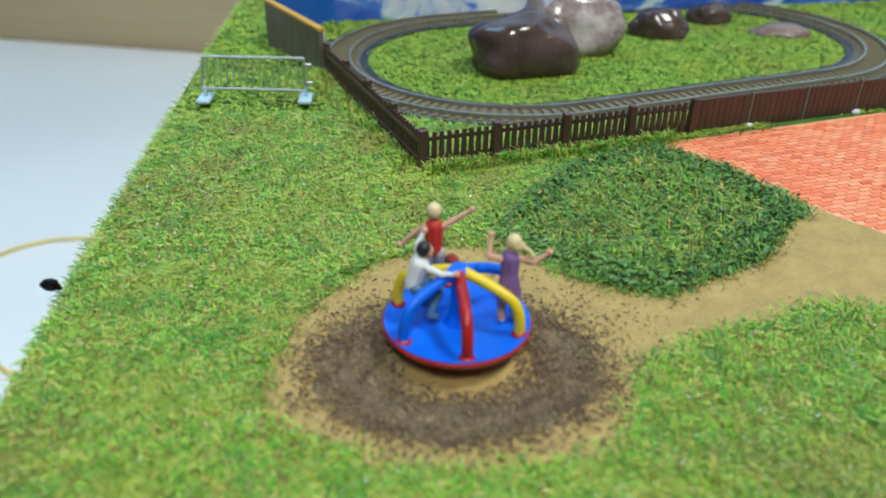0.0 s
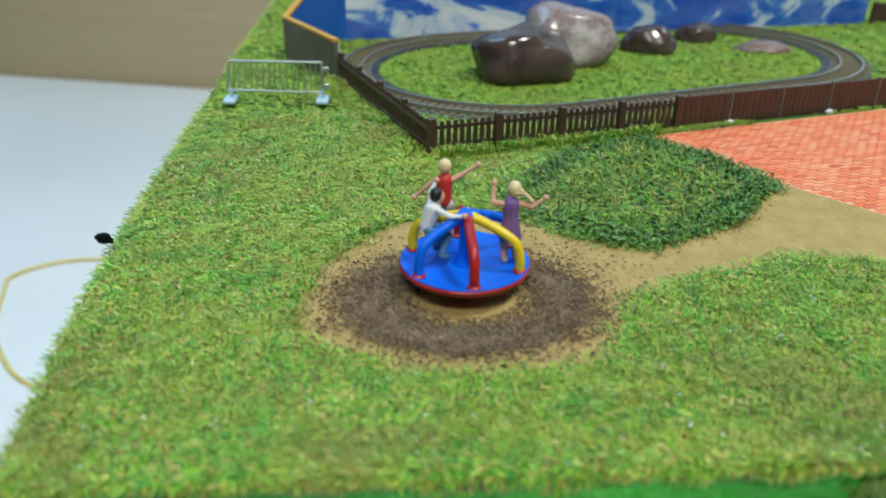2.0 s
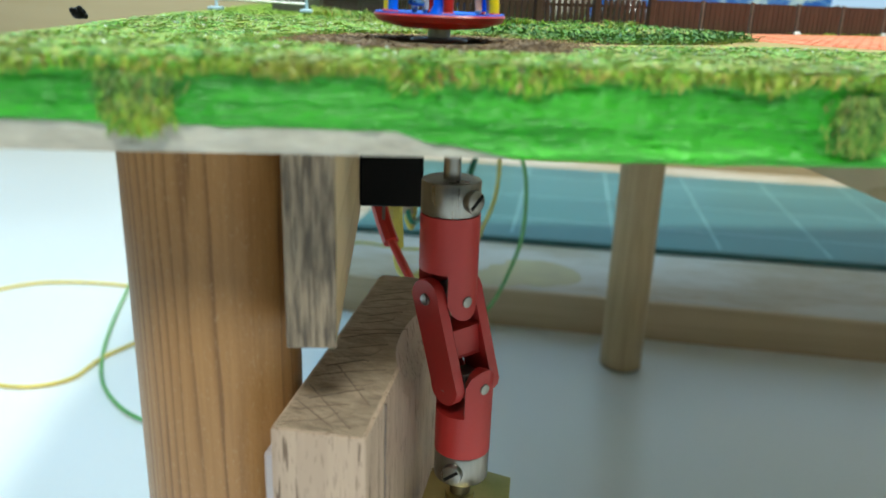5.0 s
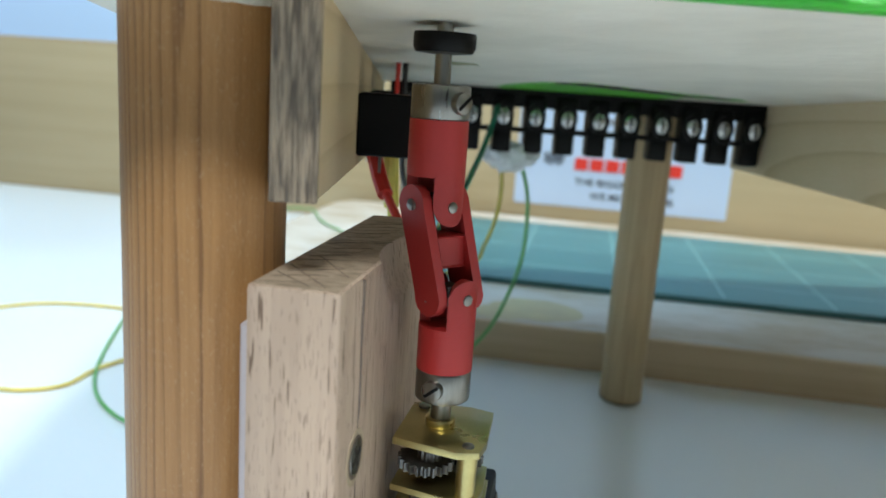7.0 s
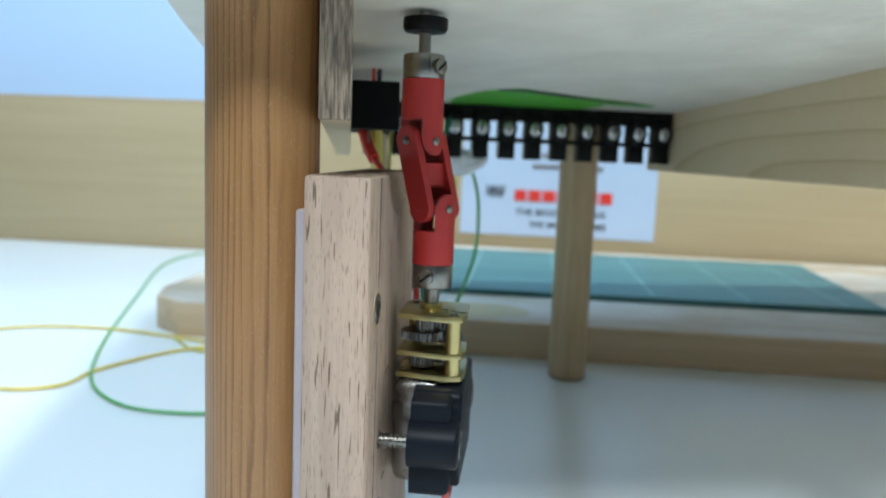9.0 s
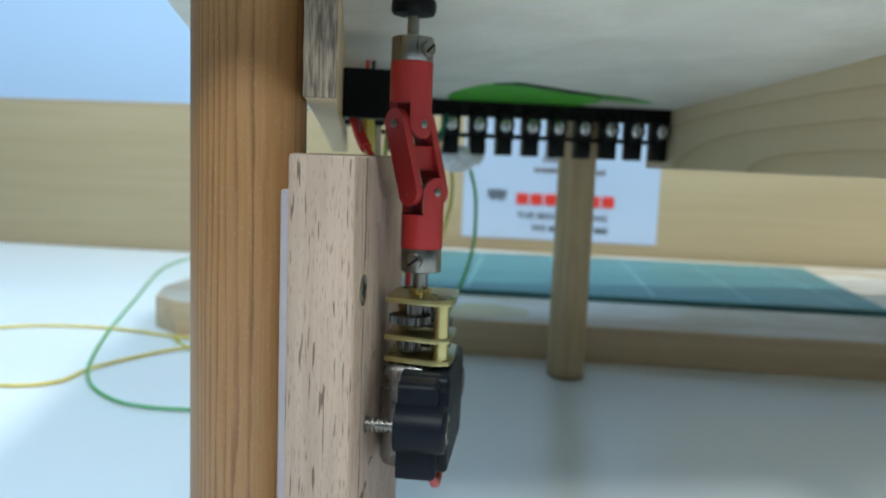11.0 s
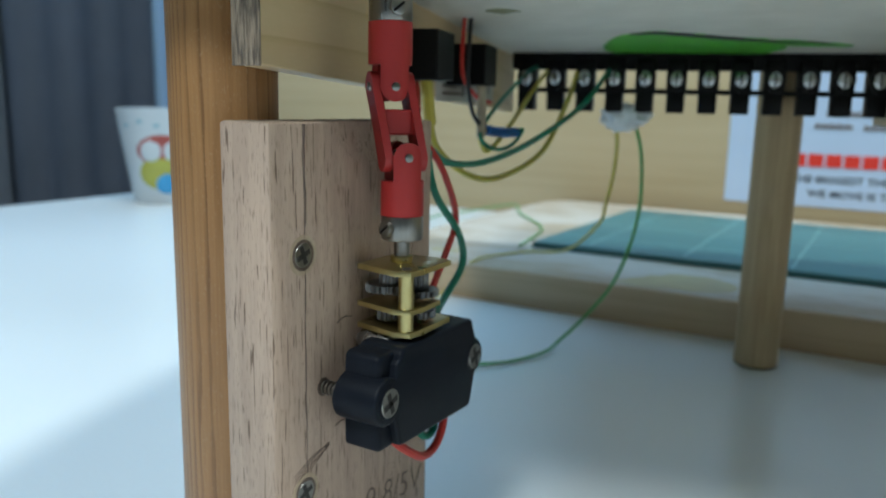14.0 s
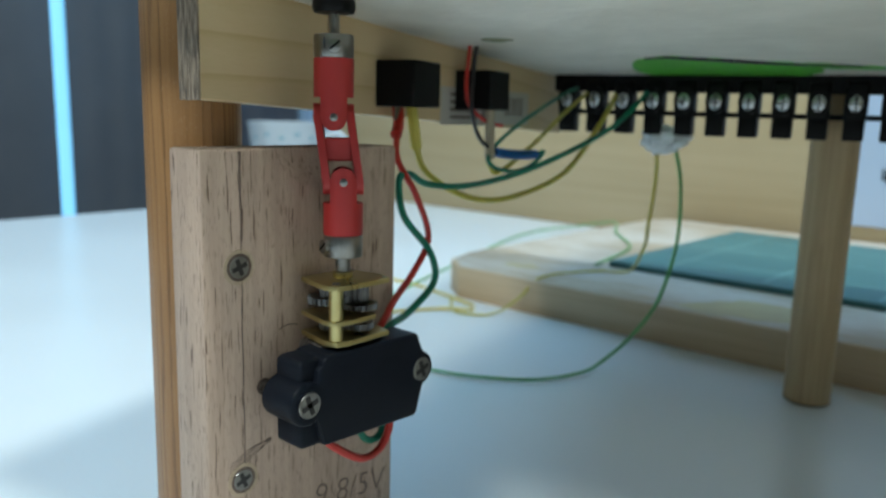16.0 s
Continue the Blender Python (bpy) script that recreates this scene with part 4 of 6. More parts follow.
shaft = thing("universal_joint", (0.5, 3.06, 6.0), "matt red double universal joint with steel collars", "drive shaft")
part("bearing", lathe([(0, 10.66), (0.36, 10.66), (0.37, 10.62), (0.37, 10.5), (0.34, 10.44), (0.15, 10.42), (0, 10.42)], UA, 14), M_BLACK, shaft, "black bearing under the board")
part("axle", cyl(at(UA, 10.0), at(UA, ZU), 0.1, seg=16), M_STEEL, shaft)
part("collar", cyl(at(UA, 9.68), at(UA, 10.08), 0.345, seg=32, bevel=0.03), M_STEEL, shaft)
upper = cyl(at(UA, 9.02), at(UA, 9.68), 0.35, seg=32)
for s in (1, -1):
    ring_wall(UA, 9.05, 8.45, 0.35, 0.72, DA * s, upper)
part("fork", upper, M_REDJOINT, shaft)
lower = cyl(at(LA, 6.64), at(LA, 7.2), 0.35, seg=32)
for s in (1, -1):
    ring_wall(LA, 7.17, 7.82, 0.35, 0.72, DA * s, lower)
part("fork", lower, M_REDJOINT, shaft)
link_bm = bmesh.new()
ld = (low_joint - up_joint)
for s in (1, -1):
    off = DB * s * 0.285
    side = DA
    own = bmesh.new()
    ctr = [(up_joint + off, -1), (low_joint + off, 1)]
    pts = []
    for c, sg in ctr:
        for k in range(9):
            a = math.pi * k / 8
            w = side * math.cos(a) * 0.24 * (1 if sg > 0 else -1) + Vector((0, 0, -sg * 0.24 * math.sin(a)))
            pts.append(c + w)
    fo = own.faces.new([own.verts.new(q - DB * 0.065) for q in pts])
    ex = bmesh.ops.extrude_face_region(own, geom=[fo])
    bmesh.ops.translate(own, vec=DB * 0.13, verts=[g for g in ex["geom"] if isinstance(g, bmesh.types.BMVert)])
    joined(link_bm, own)
web = box((-0.2, -0.24, -0.2), (0.2, 0.24, 0.2), 0.03, 2)
for v in web.verts:
    v.co.x *= 1 - 0.18 * (abs(v.co.z) < 0.18)
bmesh.ops.transform(web, matrix=Matrix.Translation(up_joint + ld * 0.5) @ Matrix.Rotation(PR, 4, "Z"), verts=web.verts)
joined(link_bm, web)
part("link", link_bm, M_REDJOINT, shaft)
for c in (up_joint, low_joint):
    part("spider", box(c - Vector((0.13, 0.13, 0.12)), c + Vector((0.13, 0.13, 0.12)), 0.02, 1, turn=(c, -40)), M_DARKSTEEL, shaft)
    for d in (DA, DB):
        part("pin", cyl(c - d * 0.365, c + d * 0.365, 0.07, seg=14, bevel=0.01), M_STEEL, shaft)
part("collar", cyl(at(LA, 6.24), at(LA, 6.64), 0.345, seg=32, bevel=0.03), M_STEEL, shaft)
part("axle", cyl(at(LA, 5.85), at(LA, 6.26), 0.13, seg=16), M_STEEL, shaft)
for ax, z, ang in ((UA, 9.88, -38), (LA, 6.44, -100)):
    d = Vector((math.cos(radians(ang)), math.sin(radians(ang)), 0))
    p0 = Vector(at(ax, z)) + d * 0.3
    sc = part("grub_screw", cyl(p0, p0 + d * 0.12, 0.13, seg=16, bevel=0.02), M_STEEL, shaft)
    q = p0 + d * 0.122
    slot = box((-0.11, -0.02, -0.012), (0.11, 0.02, 0.006))
    bmesh.ops.transform(slot, matrix=Matrix.Translation(q) @ d.to_track_quat("Z", "Y").to_matrix().to_4x4() @ Matrix.Rotation(0.7, 4, "Z"), verts=slot.verts)
    part("slot", slot, M_BLACK, sc)

motor = thing("gear_motor", (0.7, 3.0, 3.0), "small geared motor with brass plates in a black plastic housing", "motor")
for z0, z1, y1 in ((5.78, 5.87, 3.62), (5.17, 5.25, 3.3), (4.80, 4.89, 3.62)):
    pl = prism([(0.12, 2.5), (0.95, 2.33), (1.2, 2.42), (1.25, 2.7), (1.22, y1), (0.9, y1 + 0.08), (0.14, y1)], z0, z1, 0.012)
    part("gear_plate", pl, M_BRASS, motor)
part("bush", cyl((0.60, 3.06, 5.86), (0.60, 3.06, 5.97), 0.19, seg=20, bevel=0.02), M_BRASS, motor)
for px, py in ((1.05, 2.52), (0.3, 3.5)):
    part("pillar", cyl((px, py, 4.88), (px, py, 5.79), 0.125, seg=18), M_BRASS, motor)
    part("rivet", cyl((px, py, 5.86), (px, py, 5.9), 0.075, seg=14, bevel=0.015), M_STEEL, motor)


def gear(c, r, z0, z1, teeth):
    """A toothed wheel."""
    pts = []
    for k in range(teeth * 4):
        a = 2 * math.pi * k / (teeth * 4)
        rr = r if k % 4 < 2 else r * 0.87
        pts.append((c[0] + rr * math.cos(a), c[1] + rr * math.sin(a)))
    return prism(pts, z0, z1)


for c, r, z0, z1, n in (((0.5, 2.8), 0.36, 5.42, 5.54, 22), ((0.62, 3.06), 0.17, 5.3, 5.74, 12), ((0.55, 2.75), 0.15, 5.5, 5.76, 11), ((0.85, 3.25), 0.32, 5.3, 5.4, 20), ((0.8, 3.3), 0.16, 5.4, 5.7, 12), ((0.85, 3.2), 0.3, 4.95, 5.06, 20), ((0.5, 2.85), 0.2, 4.92, 5.12, 14)):
    part("gear_wheel", gear(c, r, z0, z1, n), M_DARKSTEEL, motor)
part("motor_can", box((0.08, 2.35, 3.0), (0.98, 3.65, 4.8), 0.22, 3), M_CAN, motor)


def along_x(outline, x0, x1, bevel=0.0):
    """An outline in y and z, carried from x0 to x1."""
    own = bmesh.new()
    fo = own.faces.new([own.verts.new((x1, y, z)) for y, z in outline])
    ex = bmesh.ops.extrude_face_region(own, geom=[fo])
    bmesh.ops.translate(own, vec=(x0 - x1, 0, 0), verts=[g for g in ex["geom"] if isinstance(g, bmesh.types.BMVert)])
    if bevel:
        rim = [e for e in own.edges if abs(e.verts[0].co.x - x1) < 1e-6 and abs(e.verts[1].co.x - x1) < 1e-6]
        bmesh.ops.bevel(own, geom=rim, offset=bevel, segments=3, profile=0.5, affect="EDGES")
    return own


def arc(cy, cz, r, a0, a1, n=8):
    return [(cy + r * math.cos(radians(a0 + (a1 - a0) * k / n)), cz + r * math.sin(radians(a0 + (a1 - a0) * k / n))) for k in range(n + 1)]


prof = (arc(1.76, 3.97, 0.38, 62, 298, 12) + arc(2.16, 3.24, 0.11, 180, 270, 4) + arc(4.26, 3.2, 0.14, 270, 360, 4)
        + arc(4.44, 3.97, 0.34, -75, 75, 10) + arc(4.28, 4.58, 0.12, 0, 90, 4) + arc(2.22, 4.56, 0.16, 90, 180, 4) + [(1.98, 4.5), (1.96, 4.36)])
housing = part("housing", along_x(prof, 0.48, 1.27, 0.06), M_BLACKHOUSE, motor, "dark plastic housing with two round lugs")
for lo, hi in ((4.12, 4.68), (3.12, 3.78)):
    lip = arc(1.80, hi - 0.12, 0.12, 180, 90, 4) + [(2.7, hi), (2.7, lo)] + arc(1.80, lo + 0.12, 0.12, 270, 180, 4)
    part("lip", along_x(lip, 0.5, 1.13, 0.09), M_BLACKHOUSE, housing)
for sy in (1.76, 4.46):
    part("recess_rim", cyl((1.262, sy, 3.97), (1.285, sy, 3.97), 0.27, seg=24), M_BLACKHOUSE, housing)
    pan_screw("screw", Vector((1.30, sy, 3.97)), (1, 0, 0), 0.238, motor, M_STEEL)
    rod = cyl((0.0, sy, 3.97), (0.50, sy, 3.97), 0.075, seg=14)
    for k in range(6):
        cyl((0.03 + 0.075 * k, sy, 3.97), (0.065 + 0.075 * k, sy, 3.97), 0.115, seg=14, bm=rod)
    part("screw_shank", rod, M_STEEL, motor)

# wires of the motor and the switches
def wire(points, r, colour, label, base=None):
    return solo("wire", tube(points, r, 8, 8), WIRE[colour], base or points[0], label, "wire", "wires")


wire([(0.6, 3.8, 4.6), (0.45, 4.2, 4.75), (0.2, 4.75, 5.05), (0.0, 5.55, 5.55), (-0.05, 6.0, 6.2), (-0.2, 5.75, 7.1), (-0.6, 5.6, 7.8), (-1.05, 6.0, 8.35)], 0.07, "red", "red wire from the motor up to a switch")
wire([(0.65, 4.0, 4.6), (0.5, 4.4, 4.7), (0.2, 5.2, 4.75), (0.1, 6.05, 5.25), (0.05, 5.95, 5.9), (-0.1, 5.3, 6.7), (-0.35, 5.4, 7.4), (-0.55, 5.9, 7.5), (-0.65, 6.7, 7.22), (-0.65, 8.4, 7.16), (-0.65, 11, 7.55), (-0.62, 14.4, 8.5), (-0.52, 16.4, 9.65)], 0.075, "green", "green wire from the motor to the terminal strip")
wire([(0.9, 2.3, 3.15), (0.96, 2.6, 2.85), (0.98, 3.2, 2.46), (0.98, 3.65, 2.5), (0.98, 3.9, 2.85), (0.92, 3.95, 3.3)], 0.075, "red", "red wire loop below the motor")
wire([(0.8, 3.2, 3.15), (0.82, 3.4, 2.76), (0.82, 3.65, 2.64), (0.82, 3.85, 2.75), (0.78, 3.9, 3.2)], 0.07, "green", "green wire loop below the motor")


def switch(y0, y1, out, label):
    """A black switch body on the strip's side with metal tabs under it."""
    xf = -0.36 - (y0 - 0.87) * math.tan(radians(SA))
    s = thing("switch", (xf, y0, 8.9), label, "switch", "switches on the strip")
    pv = Vector((xf, y0, 0))
    part("body", box((xf + 0.01, y0, 8.9), (xf + out, y1, 9.88), 0.03, 1, turn=(pv, SA)), M_BLACK, s)
    for k, yy in enumerate((y0 + 0.25, y1 - 0.3)):
        part("tab", box((xf + 0.35, yy, 8.62), (xf + 0.4, yy + 0.2, 8.92), turn=(pv, SA)), M_STEEL, s)
    return xf


x1 = switch(5.75, 6.9, 0.98, "black switch body with wires on the wooden strip")
switch(9.3, 10.5, 1.0, "black switch body with loose leads on the wooden strip")
wire([(-1.02, 5.95, 8.3), (-1.2, 6.2, 8.55), (-1.35, 6.3, 8.95)], 0.13, "red", "red sleeved connector under a switch")
wire([(-1.1, 6.5, 8.92), (-1.1, 6.6, 8.5), (-1.1, 6.7, 7.95), (-1.1, 7.1, 7.4), (-1.1, 8.5, 6.8), (-1.1, 10.2, 6.67), (-1.15, 12.8, 7.2), (-1.3, 14.8, 8.5), (-1.5, 16.2, 9.6)], 0.075, "olive", "yellow wire from a switch to the terminal strip")
wire([(-1.1, 6.5, 8.92), (-1.1, 6.55, 8.6), (-1.1, 6.68, 8.0)], 0.13, "olive", "yellow sleeved connector under a switch")
wire([(-1.6, 9.4, ZU), (-1.6, 9.25, 10.3), (-1.55, 9.1, 9.6), (-1.55, 9.1, 8.9), (-1.6, 9.5, 8.2), (-1.6, 10.1, 7.85), (-1.6, 10.4, 7.78)], 0.055, "black", "black lead hanging from the board")
wire([(-1.75, 9.3, ZU), (-1.72, 9.15, 10.3), (-1.7, 9.05, 9.5), (-1.7, 9.2, 9.0), (-1.7, 9.9, 8.6), (-1.65, 10.5, 8.5)], 0.05, "red", "red lead hanging from the board")
wire([(-1.6, 10.2, 7.82), (-1.6, 10.7, 7.76), (-1.6, 11.4, 7.72), (-1.6, 12.0, 7.72)], 0.13, "blue", "blue crimp sleeve on a lead")
wire([(-1.6, 12.0, 7.72), (-1.6, 12.4, 7.78), (-1.55, 11.8, 7.45), (-1.5, 10.9, 7.3), (-1.5, 10.0, 7.45), (-1.6, 9.95, 7.8), (-1.9, 11.5, 8.5), (-2.5, 14.5, 9.4), (-2.8, 15.9, 9.7)], 0.055, "green", "green lead from the switch to the terminal strip")
wire([(-1.63, 9.95, 8.9), (-1.62, 9.95, 8.4), (-1.6, 9.95, 7.65)], 0.13, "beige", "greyish sleeved connector under a switch")
wire([(-1.6, 9.95, 7.7), (-1.6, 9.95, 7.5), (-1.55, 10.3, 7.3), (-1.8, 12, 7.9), (-2.2, 14.5, 9.0), (-2.4, 16.0, 9.6)], 0.06, "olive", "brown lead under the switch")
stick = thing("label_sticker", (-1.7, 8, 9), "greyish paper label with unreadable print on the strip", "label")
pv = Vector((-0.36, 0.87, 0))
part("paper", box((-0.358, 8.8, 8.5), (-0.35, 14.4, 9.45), turn=(pv, SA)), M_LABEL, stick)
for k in range(4):
    part("print_bar", box((-0.35, 9.3, 8.66 + 0.19 * k), (-0.346, 10.9 - 0.4 * (k % 2), 8.74 + 0.19 * k), turn=(pv, SA)), M_PENCIL, stick)
for k in range(9):
    part("code_bar", box((-0.35, 12.6 + 0.16 * k, 8.75), (-0.346, 12.66 + 0.16 * k + 0.04 * (k % 3 == 1), 9.3), turn=(pv, SA)), M_PENCIL, stick)

# terminal strip, in line with the board
term = thing("terminal_strip", (7.1, 18.6, ZU), "black screw terminal strip with twelve poles under the board", "terminal strip")
part("spine", box((-3.95, 18.35, 9.66), (7.15, 18.8, 10.3), 0.04, 1), M_BLACK, term, "upper black bar")
part("spine", box((-3.75, 18.35, 8.95), (6.95, 18.75, 9.10), 0.04, 1), M_BLACK, term, "lower black bar")
for px in (-3.4, 6.2):
    part("mounting_post", cyl((px, 18.6, 10.1), (px, 18.6, ZU), 0.13, seg=14), M_STEEL, term)


def oval_y(cx, cz, rx, rz, y0, y1, bm=None):
    """A low oval drum that faces the front."""
    own = cyl((0, y0, 0), (0, y1, 0), 1.0, seg=22)
    for v in own.verts:
        v.co.x, v.co.z = cx + v.co.x * rx, cz + v.co.z * rz
    return joined(bm, own)


for k in range(12):
    cx = 6.68 - 0.92 * k
    pb = part("pole", box((cx - 0.3, 18.16, 8.94), (cx + 0.3, 18.8, 10.0), 0.1, 3), M_BLACK, term)
    part("clamp_leg", box((cx - 0.27, 18.2, 8.38), (cx + 0.27, 18.75, 9.05), 0.05, 2), M_BLACK, pb)
    part("collar", oval_y(cx, 9.42, 0.29, 0.37, 18.08, 18.2), M_BLACK, pb)
    part("screw", ball((cx, 18.10, 9.40), 0.19, 16, 10, None, (1.0, 0.35, 1.3)), M_SCREW, pb)
    part("screw_slot", box((cx - 0.025, 18.02, 9.2), (cx + 0.025, 18.08, 9.6), 0.01, 1), M_BLACK, pb)
term.rotation_euler.z = 0.238
term.location.z -= 0.07 * CM
gl = bmesh.new()
bmesh.ops.create_icosphere(gl, subdivisions=4, radius=1)
for v in gl.verts:
    f = 1 + 0.45 * noise.noise(v.co * 2.2) + 0.2 * noise.noise(v.co * 5)
    v.co = Vector((-0.12 + v.co.x * 0.72 * f, 16.8 + v.co.y * 0.32 * f, 8.15 + v.co.z * 0.42 * f))
solo("glue_blob", gl, M_GLUE, (-0.1, 16.8, 8.1), "lumpy white hot glue under the terminal strip", "glue")
wire([(-0.35, 16.8, 7.8), (-0.3, 16.8, 7.2), (-0.4, 16.9, 6.3), (-0.75, 17.4, 5.3), (-1.3, 18.3, 4.4), (-4.2, 22.8, 2.5), (-7.2, 25.4, 1.68), (-8.3, 22.6, 1.62), (-8.8, 21.5, 0.7), (-9.3, 20.2, .12), (-10.8, 19.5, .1), (-12.6, 21.3, .1)], 0.06, "olive", "thin yellow wire hanging from the terminal strip to the plank")
wire([(0.25, 16.85, 7.9), (0.5, 16.85, 6.9), (0.5, 17.0, 5.3), (0.15, 17.3, 3.9), (-0.45, 17.6, 2.5), (-1.5, 17.9, 1.1), (-2.15, 17.4, .3), (-2.3, 16.4, .12), (-3, 14.7, .1), (-4.5, 13.5, .1), (-6, 12.9, .1), (-8.7, 12.4, .1), (-10.8, 13.05, .1), (-12.9, 15.4, .1), (-15.3, 20.7, .1), (-18.2, 28.7, .1), (-21.5, 38, .1), (-22.3, 43, .1), (-20.4, 43.6, .5), (-15.5, 41.5, 1.62), (-13, 37.5, 1.62), (-9.6, 33.0, 1.62), (-8.2, 27, 1.62)], 0.06, "lime", "thin green wire hanging from the terminals onto the desk")


# ---------------- the model landscape ----------------
before = set(bpy.data.objects)
CX, CY = 0.58, 2.48
ZS = 11.45
sand_outline = wavy([(-1.12, 2.45), (-0.95, 3.2), (-0.45, 3.95), (0.1, 4.45), (0.8, 4.6), (1.5, 4.3), (2.1, 3.85), (2.75, 3.6), (3.5, 3.95), (4.3, 4.3), (4.9, 5.2),
                     (5.3, 5.55), (5.72, 4.95), (6.5, 4.15), (7.9, 3.3), (7.2, 2.6), (5.6, 3.1), (4.4, 3.3), (3.5, 3.0), (2.7, 2.75), (2.2, 2.3), (2.0, 1.65), (1.3, 1.25), (0.5, 1.2), (-0.35, 1.35), (-0.95, 1.8)], 0.14, 1)
solo("sand_path", prism(sand_outline, ZT - 0.05, ZS), M_SAND, (CX, CY, ZT), "ochre sand patch and path round the roundabout", "path", kind="structure")
ring_o = wavy([(CX + 1.2 * math.cos(a), CY + 0.95 * math.sin(a)) for a in np.linspace(0, 2 * np.pi, 19)[:-1]], 0.26, 7, 6)
ring = bmesh.new()
inner = [(CX + 0.80 * math.cos(a), CY + 0.70 * math.sin(a)) for a in np.linspace(0, 2 * np.pi, len(ring_o) + 1)[:-1]]
vo = [ring.verts.new((x, y, ZS + 0.004)) for x, y in ring_o]
vi = [ring.verts.new((x, y, ZS + 0.004)) for x, y in inner]
vm = [ring.verts.new(((a.co.x + b.co.x) / 2, (a.co.y + b.co.y) / 2, ZS + 0.035)) for a, b in zip(vo, vi)]
for a, b in ((vo, vm), (vm, vi)):
    for k in range(len(a)):
        n = (k + 1) % len(a)
        ring.faces.new((a[k], a[n], b[n], b[k]))
solo("earth_ring", ring, M_DIRT, (CX, CY, ZS), "ring of dark trodden earth round the roundabout", "earth", kind="structure")


def crumbs(name, n, r0, r1, size, label, seed):
    """Little angular clods scattered over the trodden ring and sand."""
    rg2 = np.random.default_rng(seed)
    a, r = rg2.uniform(0, 2 * np.pi, n), np.abs(rg2.normal(r0, r1, n))
    r = np.where(r < 0.5, 1.1, r)
    x, y = CX + r * np.cos(a), CY + 0.78 * r * np.sin(a)
    ok = inside(x, y, sand_outline)
    x, y = x[ok], y[ok]
    n = len(x)
    s = size * rg2.uniform(0.4, 1.5, n)
    tet = np.array([[1.7, 0, -.3], [-.8, .7, -.3], [-1.0, -.6, -.3], [0.1, 0.1, 0.5]])
    v = np.zeros((n, 4, 3))
    ca = rg2.uniform(0, 6.28, n)
    for k in range(4):
        tx = tet[k, 0] * np.cos(ca) - tet[k, 1] * np.sin(ca) * 0.5
        ty = tet[k, 0] * np.sin(ca) + tet[k, 1] * np.cos(ca) * 0.5
        v[:, k] = np.stack([x + s * tx, y + s * ty, ZS + 0.025 + s * tet[k, 2]], 1)
    i = np.arange(n)[:, None] * 4
    f = np.concatenate([i + np.array([[a, b, c]]) for a, b, c in ((0, 1, 3), (1, 2, 3), (2, 0, 3), (0, 2, 1))])
    me = bpy.data.meshes.new(name)
    me.from_pydata((v.reshape(-1, 3) * CM).tolist(), [], f.tolist())
    me.materials.append(M_CRUMB)
    tagged(new(name, me), label, "earth", kind="stuff")


crumbs("earth_clods", 12500, 1.02, 0.22, 0.018, "small dark clods of earth on the trodden ring", 1)
erng = np.random.default_rng(31)
fa, fr = erng.uniform(0, 2 * np.pi, 3200), np.abs(erng.normal(1.0, 0.15, 3200))
fx, fy = CX + fr * np.cos(fa), CY + 0.8 * fr * np.sin(fa)
ok = inside(fx, fy, sand_outline) & (fr > 0.74)
tagged(fibres("earth_fibres", fx[ok], fy[ok], np.full(ok.sum(), ZS + 0.012), 0.08, 0.007, 0.04, M_CRUMB, None, erng, "curled brown earth fibres on the trodden ring"), category="earth")
crumbs("scattered_clods", 4600, 1.25, 0.5, 0.016, "scattered dark crumbs on the sand", 2)

# grass, dense near the front and sparser behind
dark_outline = wavy([(1.15, 4.75), (1.7, 5.8), (2.45, 6.7), (3.5, 7.4), (4.1, 7.35), (4.7, 6.6), (5.2, 5.5), (4.8, 4.95), (4.2, 4.25), (3.5, 3.85), (2.75, 3.5), (2.1, 3.85), (1.6, 4.3)], 0.12, 11)
FA = math.atan2(9.38 - 6.81, 9.09 - 0.39)
FD, FN = Vector((math.cos(FA), math.sin(FA), 0)), Vector((-math.sin(FA), math.cos(FA), 0))
brick_outline = [(3.95, 7.62), (4.6, 6.75), (5.25, 5.55), (6.0, 4.55), (7.2, 3.5), (16.4, 3.0), (16.4, 11.4)]
U19 = radians(19)
OU, ON = Vector((math.cos(U19), math.sin(U19), 0)), Vector((-math.sin(U19), math.cos(U19), 0))
OC0, OC1, ORAD = 5.9, 11.2, 3.18


def oval(offset, step=0.22):
    """The track's run at a distance from its middle line, as a closed list of points."""
    r, n0 = ORAD + offset, 10.6
    pts = []
    k = max(10, int((OC1 - OC0) / step))
    pts += [(OC0 + (OC1 - OC0) * i / k, n0 - r) for i in range(k)]
    m = max(12, int(math.pi * r / step))
    pts += [(OC1 + r * math.sin(math.pi * i / m), n0 - r * math.cos(math.pi * i / m)) for i in range(m)]
    pts += [(OC1 - (OC1 - OC0) * i / k, n0 + r) for i in range(k)]
    pts += [(OC0 - r * math.sin(math.pi * i / m), n0 + r * math.cos(math.pi * i / m)) for i in range(m)]
    return [OU * u + ON * n for u, n in pts]


rng = np.random.default_rng(12)


